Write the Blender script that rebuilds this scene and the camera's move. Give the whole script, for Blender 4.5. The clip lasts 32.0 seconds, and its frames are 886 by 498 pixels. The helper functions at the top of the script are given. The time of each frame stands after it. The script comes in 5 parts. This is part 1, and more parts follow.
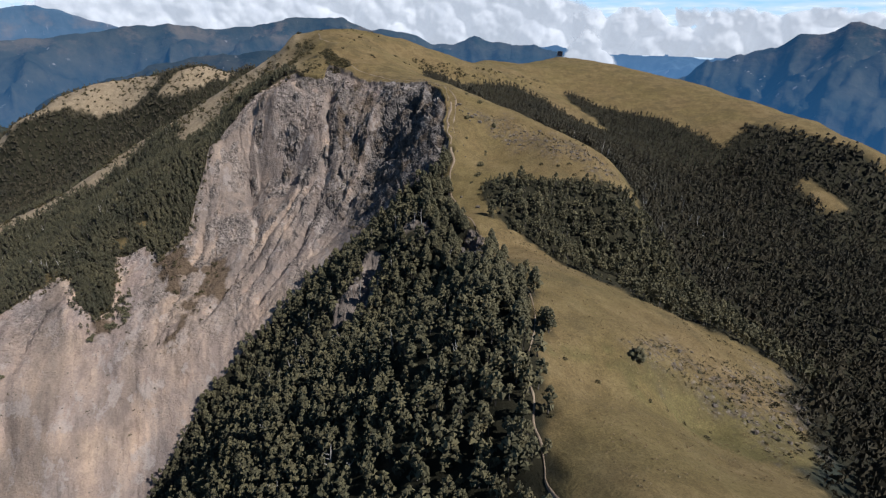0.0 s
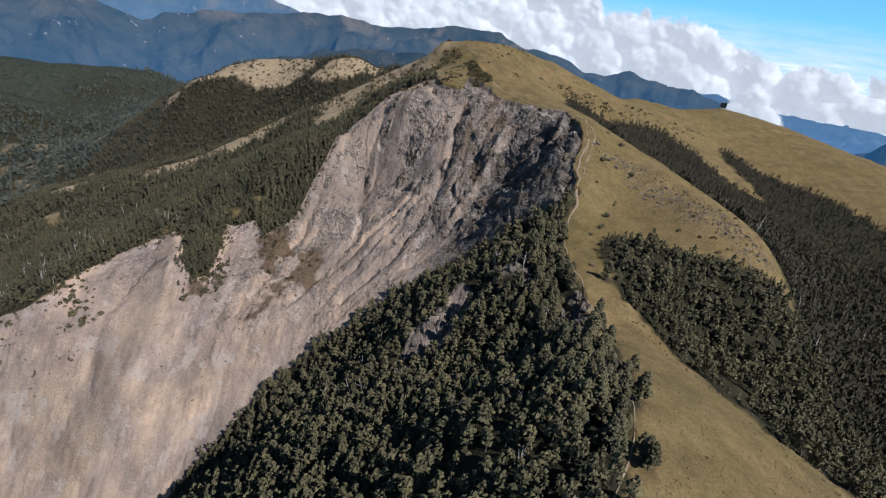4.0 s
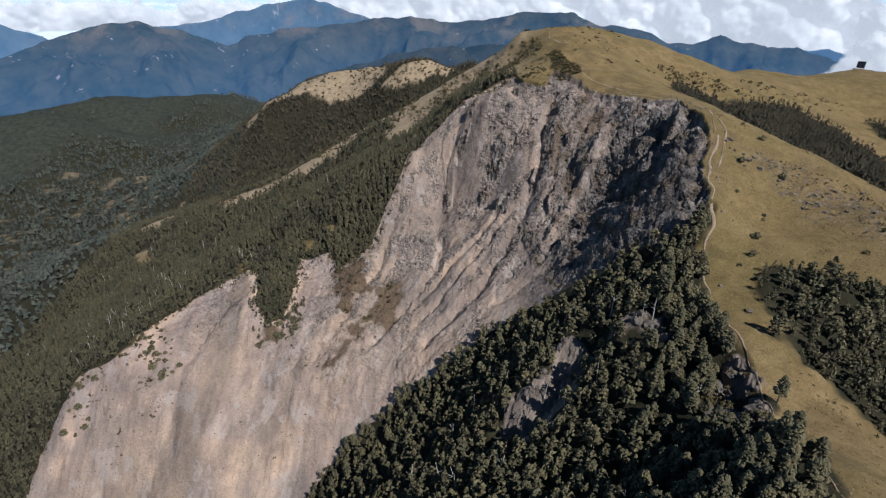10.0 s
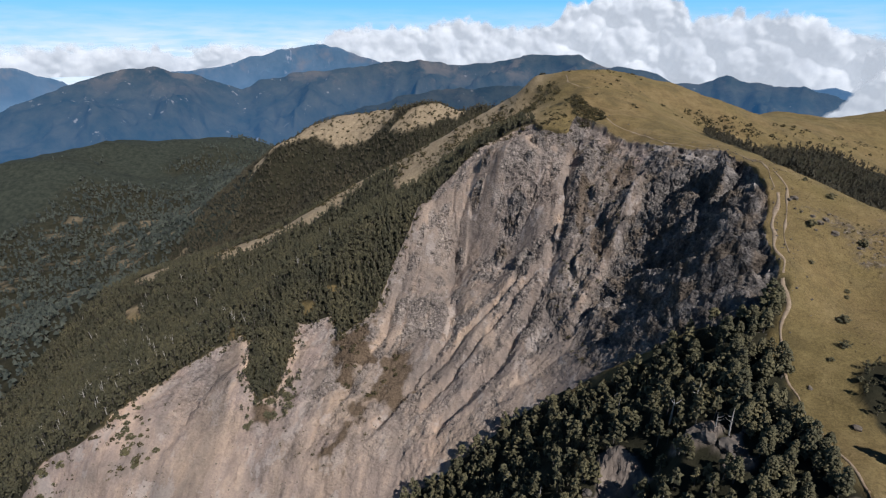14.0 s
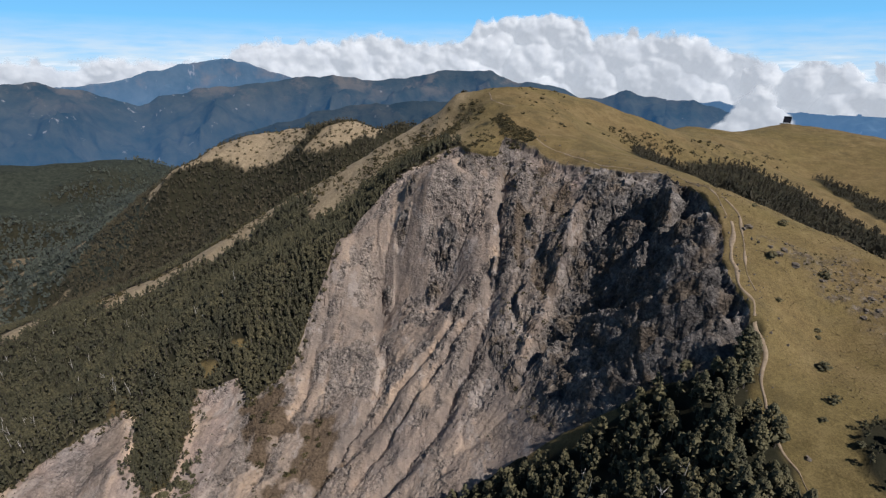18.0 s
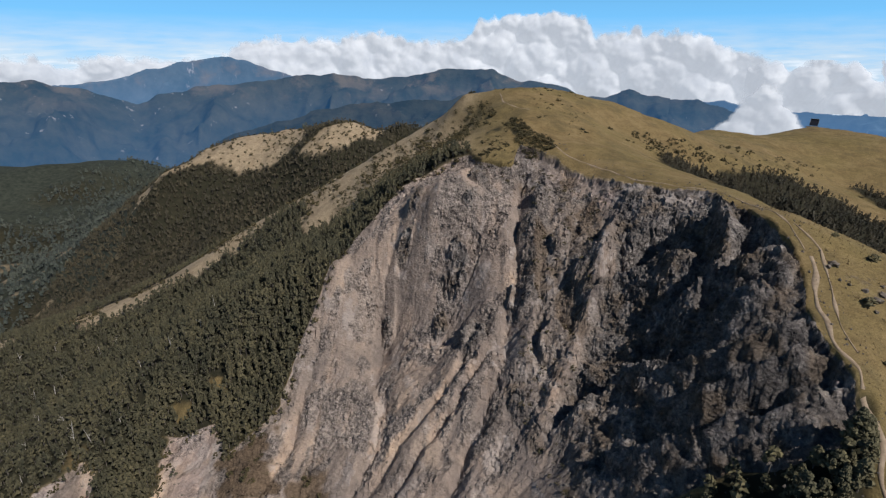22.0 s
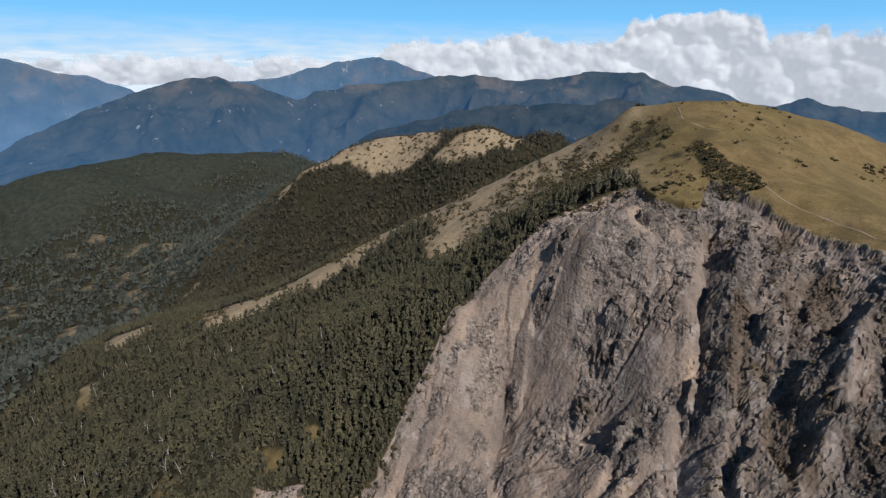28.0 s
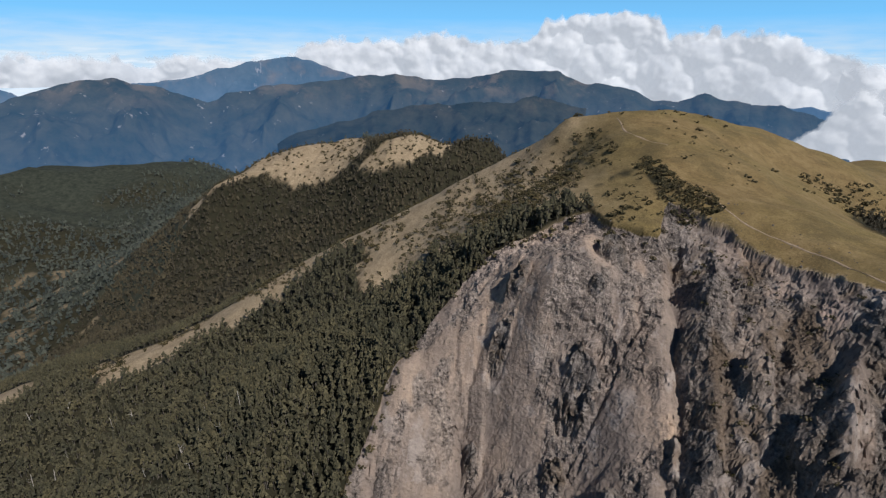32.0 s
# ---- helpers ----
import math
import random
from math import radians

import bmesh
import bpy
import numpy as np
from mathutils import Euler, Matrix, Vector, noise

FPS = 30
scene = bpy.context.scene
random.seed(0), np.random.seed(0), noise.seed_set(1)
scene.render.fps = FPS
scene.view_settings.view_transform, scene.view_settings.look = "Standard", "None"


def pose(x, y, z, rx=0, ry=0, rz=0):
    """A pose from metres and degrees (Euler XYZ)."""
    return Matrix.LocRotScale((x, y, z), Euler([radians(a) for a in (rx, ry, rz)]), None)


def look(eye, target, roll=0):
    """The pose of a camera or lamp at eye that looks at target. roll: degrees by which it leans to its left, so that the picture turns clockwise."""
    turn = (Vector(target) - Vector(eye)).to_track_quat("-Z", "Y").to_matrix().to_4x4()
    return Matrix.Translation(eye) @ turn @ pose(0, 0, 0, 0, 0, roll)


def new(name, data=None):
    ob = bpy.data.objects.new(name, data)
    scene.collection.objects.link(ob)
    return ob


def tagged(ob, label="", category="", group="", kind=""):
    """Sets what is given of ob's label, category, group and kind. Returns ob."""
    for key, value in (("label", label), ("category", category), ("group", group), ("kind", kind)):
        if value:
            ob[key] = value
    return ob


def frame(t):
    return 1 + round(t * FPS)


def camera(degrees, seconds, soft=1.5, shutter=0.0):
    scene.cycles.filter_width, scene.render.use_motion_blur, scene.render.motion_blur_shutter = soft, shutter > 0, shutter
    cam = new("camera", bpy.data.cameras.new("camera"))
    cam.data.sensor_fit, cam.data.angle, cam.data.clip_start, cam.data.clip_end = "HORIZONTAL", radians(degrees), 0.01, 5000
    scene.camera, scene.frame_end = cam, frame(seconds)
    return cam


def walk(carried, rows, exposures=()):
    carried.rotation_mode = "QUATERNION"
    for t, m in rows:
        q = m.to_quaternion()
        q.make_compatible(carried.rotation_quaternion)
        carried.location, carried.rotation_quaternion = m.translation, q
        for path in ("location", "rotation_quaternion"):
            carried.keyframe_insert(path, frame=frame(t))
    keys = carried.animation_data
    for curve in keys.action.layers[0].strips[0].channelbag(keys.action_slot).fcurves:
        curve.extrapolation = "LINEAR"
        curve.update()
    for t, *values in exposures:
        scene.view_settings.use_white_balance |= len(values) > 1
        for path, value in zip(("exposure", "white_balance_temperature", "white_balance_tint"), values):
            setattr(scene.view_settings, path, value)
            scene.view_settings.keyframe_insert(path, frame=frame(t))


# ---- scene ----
cam = camera(81.68, 32.0, soft=1.25)
PATH = [
    (0, (12.99, -147.00, 400.73), (36.255, -59.687, 357.876), 0.01),
    (0.5, (13.81, -144.09, 400.55), (36.976, -56.807, 357.594), -0.01),
    (1, (14.58, -140.97, 400.41), (37.865, -53.760, 357.381), -0.03),
    (1.5, (15.47, -137.84, 400.27), (38.782, -50.667, 357.166), -0.10),
    (2, (16.44, -134.51, 400.09), (39.843, -47.434, 356.860), -0.12),
    (2.5, (17.29, -131.24, 399.94), (40.685, -44.189, 356.641), -0.13),
    (3, (18.48, -128.00, 399.90), (40.963, -40.225, 357.577), 4.36),
    (3.5, (19.44, -124.33, 399.90), (33.043, -33.793, 359.684), 14.61),
    (4, (19.69, -120.72, 399.75), (22.868, -29.773, 358.300), 8.07),
    (4.5, (19.86, -117.09, 399.72), (15.975, -26.282, 358.024), 6.91),
    (6.5, (19.61, -102.80, 399.91), (6.181, -13.673, 356.597), -0.44),
    (7, (19.00, -98.98, 399.89), (5.651, -9.861, 356.525), -0.35),
    (7.5, (18.07, -95.24, 399.83), (4.754, -6.155, 356.402), -0.30),
    (8, (17.04, -91.43, 399.94), (3.791, -2.358, 356.450), -0.29),
    (8.5, (16.01, -87.52, 400.07), (2.744, 1.505, 356.493), -0.29),
    (9, (15.07, -83.60, 400.06), (1.890, 5.415, 356.432), -0.24),
    (9.5, (14.27, -79.58, 399.99), (1.447, 9.476, 356.354), 0.01),
    (10, (13.40, -75.53, 399.99), (0.780, 13.534, 356.309), 0.22),
    (10.5, (12.52, -71.38, 400.04), (-0.272, 17.602, 356.240), 0.08),
    (11, (11.60, -67.21, 400.00), (-1.290, 21.726, 356.147), 0.09),
    (11.5, (10.81, -63.02, 400.00), (-2.399, 25.829, 356.058), -0.11),
    (12, (10.08, -58.95, 399.97), (-3.465, 29.798, 355.923), -0.30),
    (12.5, (9.16, -54.77, 399.96), (-4.319, 34.010, 355.955), -0.27),
    (13, (8.18, -50.45, 399.91), (-5.859, 39.840, 359.284), -0.24),
    (13.5, (7.16, -46.07, 399.85), (-7.273, 45.004, 361.165), -0.31),
    (14, (6.14, -41.87, 399.80), (-8.571, 49.819, 362.705), -0.31),
    (14.5, (4.98, -37.72, 399.77), (-9.275, 55.043, 365.245), -0.41),
    (15, (3.99, -33.72, 399.81), (-6.360, 59.611, 365.434), -0.97),
    (15.5, (3.23, -29.65, 399.76), (-2.088, 64.088, 365.337), -1.29),
    (17.5, (1.18, -13.00, 399.96), (1.276, 80.792, 365.288), 0.03),
    (18, (0.75, -8.72, 400.01), (0.841, 85.088, 365.352), 0.05),
    (18.5, (0.37, -4.34, 400.02), (0.378, 89.434, 365.297), -0.02),
    (19, (-0.00, -0.00, 400.00), (-0.000, 93.770, 365.260), -0.03),
    (19.5, (-0.49, 4.32, 400.09), (-0.302, 98.068, 365.287), 0.09),
    (20, (-0.85, 8.80, 400.14), (-0.533, 102.531, 365.278), 0.16),
    (20.5, (-1.20, 13.24, 400.11), (-0.913, 106.955, 365.219), 0.23),
    (21, (-1.55, 17.61, 400.06), (-1.423, 111.288, 365.057), 0.11),
    (21.5, (-1.97, 21.93, 399.89), (-2.059, 115.600, 364.887), -0.01),
    (22, (-2.55, 26.21, 399.58), (-2.581, 119.918, 364.670), 0.15),
    (22.5, (-3.01, 30.60, 399.51), (-4.408, 124.330, 364.684), 0.76),
    (23, (-3.36, 35.00, 399.53), (-7.385, 128.694, 364.814), 1.25),
    (23.5, (-3.97, 39.17, 399.59), (-10.509, 132.717, 364.857), 1.13),
    (24, (-4.78, 43.26, 399.75), (-13.459, 136.617, 364.971), 0.89),
    (24.5, (-5.54, 47.15, 399.89), (-16.176, 140.277, 365.031), 0.37),
    (25, (-6.40, 51.16, 400.00), (-18.836, 144.038, 365.095), 0.26),
    (25.5, (-7.43, 55.02, 400.12), (-21.671, 147.651, 365.233), 0.22),
    (27.5, (-11.90, 70.34, 400.68), (-34.392, 161.374, 365.931), 0.81),
    (28, (-13.29, 74.01, 400.92), (-37.075, 164.680, 366.092), 0.62),
    (28.5, (-14.65, 77.56, 401.18), (-39.006, 168.049, 366.283), 0.06),
    (29, (-16.14, 81.13, 401.43), (-39.040, 171.982, 366.487), -0.23),
    (29.5, (-17.47, 84.69, 401.83), (-36.359, 176.404, 366.734), -0.52),
    (30, (-18.86, 88.39, 402.48), (-35.849, 180.469, 367.366), -0.31),
    (30.5, (-20.03, 91.99, 403.19), (-35.591, 184.336, 368.103), -0.14),
    (31, (-21.12, 95.59, 404.04), (-34.738, 188.242, 368.974), -0.13),
    (31.5, (-22.14, 99.35, 404.90), (-33.338, 192.326, 369.832), -0.08),
    (32, (-23.04, 103.12, 405.74), (-33.273, 196.256, 370.789), 0.45),
]
walk(cam, [(t, look(eye, target, roll)) for t, eye, target, roll in PATH], [(0.0, 0.02, 6050, 10), (4.0, 0.12, 6050, 10), (13.0, 0.10, 6050, 10), (15.0, -0.08, 6300, 10), (32.0, -0.10, 6350, 10)])

# ---- light ----
SUN = Vector((0.495, -0.475, 0.727)).normalized()
world = bpy.data.worlds.new("sky")
scene.world = world
world.use_nodes = True
wn, wl = world.node_tree.nodes, world.node_tree.links
sky = wn.new("ShaderNodeTexSky")
sky.sky_type, sky.sun_disc = "NISHITA", False
sky.sun_elevation, sky.sun_rotation = math.asin(SUN.z), math.atan2(SUN.x, SUN.y)
sky.altitude, sky.air_density, sky.dust_density, sky.ozone_density = 5000, 1.0, 0.0, 2.5
clear = wn.new("ShaderNodeHueSaturation")
clear.inputs["Saturation"].default_value = 1.18
wl.new(sky.outputs[0], clear.inputs["Color"])
wl.new(clear.outputs[0], wn["Background"].inputs[0])
wn["Background"].inputs[1].default_value = 0.062
sun = new("sun", bpy.data.lights.new("sun", "SUN"))
sun.data.energy, sun.data.angle, sun.data.color = 4.8, radians(0.5), (1.0, 0.955, 0.905)
sun.matrix_world = look(SUN * 100, (0, 0, 0))

# ---- the lie of the land ----
# Break lines of the mountain: crests, edges, gullies and slope lines, as (x, y, z) in metres.
LINES = {
    "trail_crest": [(52, -240, 338), (54, -150, 334), (57, -100, 330), (59, -56, 325), (64, -20, 321), (72, 10, 315), (77, 28, 312),
                    (80, 50, 312), (84, 81, 315), (87, 110, 325), (88, 123, 334), (95, 149, 343), (96, 160, 349), (93, 177, 353)],
    "cliff_rim": [(95, 192, 354), (93, 208, 354), (84, 217, 352), (70, 239, 351), (48, 271, 355), (34, 286, 360)],
    "summit": [(37, 317, 367), (33, 348, 373), (73, 350, 370), (11, 384, 377), (33, 385, 380), (61, 401, 379), (86, 409, 376), (116, 416, 370), (142, 406, 362), (155, 400, 359)],
    "west_ridge": [(9, 362, 356), (-21, 374, 341), (-6, 401, 360), (-22, 400, 350), (-36, 408, 341), (-58, 415, 327), (-78, 423, 314), (-100, 428, 300), (-125, 425, 288),
                   (-147, 412, 278), (-167, 394, 268), (-189, 382, 256), (-211, 368, 243), (-230, 352, 237), (-252, 340, 230), (-313, 331, 211), (-400, 325, 180), (-520, 310, 120)],
    "west_flank": [(-30, 300, 337), (-18, 337, 342), (-45, 353, 326), (-66, 350, 310), (-75, 336, 299), (-92, 346, 297), (-60, 280, 306), (-105, 251, 290), (-90, 209, 264),
                   (-112, 196, 252), (-160, 172, 241), (-209, 255, 225), (-260, 200, 205), (-330, 240, 170), (-150, 340, 255)],
    "slide_edge": [(-10, 278, 343), (-27, 274, 331), (-53, 245, 309), (-67, 214, 272), (-79, 179, 250), (-122, 147, 236),
                   (-187, 126, 227), (-222, 120, 208), (-246, 98, 170), (-268, 70, 128)],
    "slide_floor": [(-165, 122, 217), (-132, 97, 200), (-103, 105, 193), (-85, 105, 191), (-110, 75, 165), (-150, 50, 135),
                    (-200, 20, 95), (-190, 80, 160)],
    "slide_face": [(-89, 117, 212), (-73, 130, 231), (-49, 162, 243), (-31, 232, 278), (-20, 249, 312), (2, 233, 303), (8, 197, 294),
                   (-8, 252, 338), (10, 250, 338), (35, 263, 347), (46, 222, 330), (8, 168, 273), (21, 177, 281), (-16, 138, 247)],
    "dark_cliff": [(38, 160, 288), (46, 164, 296), (61, 172, 312), (67, 189, 325), (76, 178, 335), (75, 156, 327), (71, 135, 325),
                   (84, 153, 340), (82, 139, 336)],
    "gully_foot": [(58, 120, 302), (40, 127, 285), (14, 130, 262), (-18, 118, 236), (-50, 108, 208), (-68, 96, 188), (-100, 60, 150),
                   (-140, 20, 108)],
    "near_spur": [(52, 69, 306), (38, 110, 285), (17, 85, 273), (-5, 78, 243), (34, 36, 280), (63, 40, 302), (54, 23, 293),
                  (-41, 69, 212), (22, -27, 294), (42, -68, 316), (33, -21, 307), (-15, 11, 260), (-70, 20, 200), (-40, -60, 250),
                  (0, -130, 280)],
    "east_slope": [(70, -64, 319), (101, -67, 303), (92, -53, 315), (122, -50, 304), (162, -39, 289), (91, 37, 308), (109, 121, 323),
                   (108, 144, 342), (132, 50, 293), (182, 30, 276), (232, -15, 252), (188, -70, 262), (210, 40, 268)],
    "north_top": [(85, 302, 358), (110, 363, 357), (140, 367, 349), (125, 250, 345), (160, 200, 322)],
    "hut_ridge": [(174, 470, 341), (238, 513, 337), (316, 546, 327), (369, 552, 335), (425, 511, 329), (456, 453, 322), (480, 387, 315), (496, 315, 304),
                  (500, 248, 297), (494, 175, 285)],
    "east_valley": [(145, 330, 336), (172, 300, 322), (213, 282, 314), (250, 235, 297), (274, 159, 272), (283, 86, 261), (293, 37, 250), (300, -60, 220),
                    (216, 81, 268), (350, 200, 262), (400, 100, 240)],
    "back_hills": [(-60, 500, 270), (-77, 704, 303), (-101, 702, 313), (-123, 689, 319), (-141, 675, 317), (-157, 659, 307), (-167, 645, 296), (-192, 855, 284),
                   (-210, 852, 294), (-236, 834, 296), (-268, 796, 292), (-297, 756, 288), (-329, 712, 275), (-356, 666, 262), (-62, 700, 317), (-32, 706, 310)],
    "behind_summit": [(40, 420, 345), (70, 520, 290), (0, 600, 250), (160, 640, 250), (300, 700, 230), (0, 800, 180)],
    "lowland": [(600, 700, 180), (750, 350, 120), (700, 0, 60), (500, -250, 90), (200, -420, 200), (-100, -350, 180), (-350, -250, 20),
                (-800, -100, -60), (-1200, 500, -60), (-1300, 1200, -60), (-800, 1500, -40), (-200, 1300, 20), (400, 1200, 60),
                (1000, 900, 40), (1300, 300, 0), (1100, -500, 0), (0, -900, 60), (-1000, -900, -60)],
    "back_slope": [(-120, 600, 276), (-190, 620, 255), (-266, 630, 238), (-313, 600, 215), (-406, 600, 180), (-150, 480, 225), (-280, 440, 195)],
    "hut_slope": [(309, 413, 309), (342, 344, 297), (381, 257, 280), (400, 178, 272), (399, 127, 262)],
    "spur": [(115, 173, 349), (137, 159, 342), (161, 128, 332), (175, 99, 324), (177, 71, 306), (152, 71, 316), (119, 66, 315), (100, 80, 319)],
    "green_hills": [(-1158, 852, 187), (-1034, 1012, 206), (-962, 1086, 209), (-864, 1165, 184), (-816, 1203, 198), (-760, 1238, 180), (-663, 1232, 157)],
    "back_valley": [(-946, 792, 165), (-819, 927, 144), (-691, 1031, 142), (-640, 640, 110), (-560, 760, 130), (-540, 480, 105), (-450, 520, 120),
                    (-560, 260, 95), (-450, 120, 90), (-800, 300, 20), (-640, 0, -10)],
}


def hash2(i, j, k):
    h = (i * 374761393 + j * 668265263 + k * 974711) & 0xFFFFFFFF
    h = ((h ^ (h >> 13)) * 1274126177) & 0xFFFFFFFF
    return ((h ^ (h >> 16)) & 0xFFFF) / 32767.5 - 1.0


def value_noise(x, y, k=0):
    """Smooth lattice noise from -1 to 1."""
    i, j = np.floor(x).astype(np.int64), np.floor(y).astype(np.int64)
    u, v = x - i, y - j
    u, v = u * u * u * (u * (u * 6 - 15) + 10), v * v * v * (v * (v * 6 - 15) + 10)
    a, b, c, d = hash2(i, j, k), hash2(i + 1, j, k), hash2(i, j + 1, k), hash2(i + 1, j + 1, k)
    return (a * (1 - u) + b * u) * (1 - v) + (c * (1 - u) + d * u) * v


def fractal(x, y, octaves, k=0, gain=0.5):
    out, amp = 0.0, 1.0
    for n in range(octaves):
        out = out + amp * value_noise(x * 2.03**n + 17.1 * n, y * 2.03**n - 9.7 * n, k + n)
        amp *= gain
    return out


def smooth(a, b, v):
    u = np.clip((v - a) / (b - a), 0, 1)
    return u * u * (3 - 2 * u)


def solve_lines():
    """Weights of the sheet that is drawn tight over the break lines."""
    pts = np.array([p for line in LINES.values() for p in line], float)
    n = len(pts)
    r = np.hypot(pts[:, None, 0] - pts[None, :, 0], pts[:, None, 1] - pts[None, :, 1])
    lhs = np.zeros((n + 3, n + 3))
    lhs[:n, :n] = np.sqrt(r * r + 16.0)
    lhs[:n, n], lhs[:n, n + 1:n + 3] = 1, pts[:, :2]
    lhs[n:, :n] = lhs[:n, n:].T
    lhs[:n, :n] -= np.eye(n) * 0.6
    return pts, np.linalg.solve(lhs, np.r_[pts[:, 2], 0, 0, 0])


SHEET_PTS, SHEET_W = solve_lines()


def base_height(x, y):
    x, y = np.asarray(x, float), np.asarray(y, float)
    out = SHEET_W[-3] + SHEET_W[-2] * x + SHEET_W[-1] * y
    for (px, py, _), w in zip(SHEET_PTS, SHEET_W):
        out = out + w * np.sqrt((x - px) ** 2 + (y - py) ** 2 + 16.0)
    far = smooth(1100, 1900, np.hypot(x, y - 300))
    return out * (1 - far) - 260 * far

# Outlines in plan, as (x, y).
SLIDE = [(-300, -40), (-275, 60), (-240, 80), (-233, 101), (-221, 121), (-190, 128), (-182, 148), (-165, 172), (-148, 190), (-140, 186), (-128, 160),
         (-118, 148), (-109, 152), (-112, 178), (-117, 198), (-95, 199), (-88, 186), (-70, 204), (-66, 224), (-55, 245), (-42, 272), (-26, 284),
         (-10, 287), (10, 288), (16, 275), (30, 269), (36, 284), (49, 271), (70, 239), (86, 218), (95, 212), (95.5, 195), (95.5, 178), (97, 163),
         (94, 150), (88, 137), (88, 124), (85, 112), (72, 114), (58, 121), (40, 128), (14, 131), (-18, 119), (-50, 109), (-68, 97), (-100, 60), (-140, 20)]
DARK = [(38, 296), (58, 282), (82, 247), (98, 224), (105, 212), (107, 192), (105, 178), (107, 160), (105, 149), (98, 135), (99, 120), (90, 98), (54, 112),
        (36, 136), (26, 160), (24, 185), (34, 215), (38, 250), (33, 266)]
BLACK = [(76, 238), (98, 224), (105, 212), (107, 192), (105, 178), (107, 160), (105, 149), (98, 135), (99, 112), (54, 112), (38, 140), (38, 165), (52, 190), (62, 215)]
GRASS = {
    "trail_side": [(38, -280), (44, -150), (49, -89), (58.5, -65), (61.5, -57), (70.5, -36), (78, -4), (79, 31), (79.5, 52), (79, 86), (82, 100), (86, 110), (88, 122),
                   (88, 135), (95, 150), (97, 160), (95, 178), (97, 192), (95, 208), (126, 218), (141, 180), (157, 150), (174, 120), (186, 95), (178, 72), (150, 77), (125, 81), (110, 85), (97, 89), (94, 75), (92, 60),
                   (95, 52), (106, 35), (112, 14), (124, -5), (142, -24), (165, -38), (142, -58), (133, -74), (116, -86), (106, -98), (120, -280)],
    "summit_lawn": [(8, 303), (12, 282), (20, 272), (32, 268), (36, 282), (34, 312)],
    "west_crest": [(20, 396), (-6, 412), (-36, 418), (-58, 425), (-100, 438), (-125, 435), (-147, 422), (-189, 392), (-228, 362), (-266, 347), (-242, 318),
                   (-215, 337), (-192, 351), (-160, 370), (-126, 392), (-106, 388), (-96, 356), (-90, 336), (-76, 324), (-62, 330), (-50, 336),
                   (-40, 318), (-18, 306), (8, 303), (30, 330)],
    "west_glade": [(-345, 336), (-312, 342), (-304, 329), (-326, 318)],
    "hill_top": [(-392, 640), (-345, 668), (-297, 676), (-262, 672), (-240, 664), (-193, 664), (-180, 685), (-188, 790), (-236, 850), (-297, 785), (-345, 722), (-395, 690)],
    "hill_knob": [(-178, 638), (-151, 624), (-114, 630), (-90, 664), (-82, 690), (-84, 715), (-123, 708), (-165, 672)],
    "glades": [(-103, 216), (-96, 218), (-91, 209), (-99, 207)],
    "edge_glade": [(-58, 220), (-46, 222), (-44, 211), (-57, 209)],
    "wood_glade_a": [(-315, 288), (-294, 284), (-281, 266), (-291, 263)], "wood_glade_b": [(-156, 196), (-151, 196), (-148, 189), (-154, 188)],
    "wood_glade_c": [(-345, 345), (-322, 354), (-301, 338), (-310, 318), (-330, 325)], "wood_glade_d": [(-117, 202), (-116, 210), (-112, 210), (-110, 201)],
    "high_meadow": [(97, 190), (95, 208), (86, 218), (72, 240), (50, 272), (42, 290), (37, 318), (20, 312),
                    (8, 303), (-20, 318), (-46, 350), (-70, 420), (-20, 470), (60, 520), (200, 640), (380, 700), (580, 560), (640, 300), (560, 110),
                    (480, 155), (469, 190), (451, 240), (428, 262), (392, 245), (388, 270), (374, 311), (347, 342), (323, 362), (308, 415), (288, 360),
                    (292, 310), (286, 281), (260, 290), (250, 345), (228, 368), (191, 352), (165, 338), (140, 342), (124, 328), (113, 295), (116, 250), (126, 215), (137, 188)],
    "ravine_meadow": [(403, 172), (406, 126), (385, 122), (384, 149)],
}
SCRUB = {"slide_green": [(-89, 184), (-72, 195), (-68, 172), (-78, 157)], "slide_brown": [(-58, 180), (-48, 179), (-44, 154), (-64, 154)],
         "tongue": [(-118, 147), (-112, 149), (-108, 143), (-115, 141)], "slide_foot": [(-70, 150), (-64, 150), (-68, 128), (-75, 126)],
         "swale": [(66, -52), (78, -50), (100, -55), (128, -66), (136, -80), (118, -96), (106, -84), (96, -66), (80, -58)]}
# The darker run-out of loose stone below the apex of the slide, and its half width from top to foot.
RUNOUT = [(-149, 187), (-145, 165), (-141, 145), (-139, 125), (-143, 105), (-150, 80)]
BARE = {"near_scar": [(13, 57), (18, 66), (27, 70), (33, 79), (40, 78), (46, 72), (41, 65), (33, 56), (27, 51), (20, 49)], "near_ledge": [(71, 50), (79, 47), (79.5, 38), (77, 26), (71, 22), (66, 31)],
        "near_rocks": [(51, 74), (58, 74), (57, 68), (51, 68)], "near_slabs": [(59, 72), (65, 71), (63, 61), (57, 63)]}
SCREE = [(112, 150), (128, 146), (146, 132), (158, 112), (172, 86), (160, 82), (140, 110), (118, 130)]
STONY = [(88, -47), (100, -43), (111, -42), (128, -46), (159, -47), (147, -62), (142, -74), (118, -79), (114, -66), (104, -57)]
TRAIL = [(44, -200), (46, -120), (47, -89), (56, -64), (60, -54), (69, -36), (78, -4), (79, 31), (80, 54), (80, 86), (84, 104), (88, 112), (89, 121),
         (90.5, 136), (96.5, 150), (99.5, 160)]


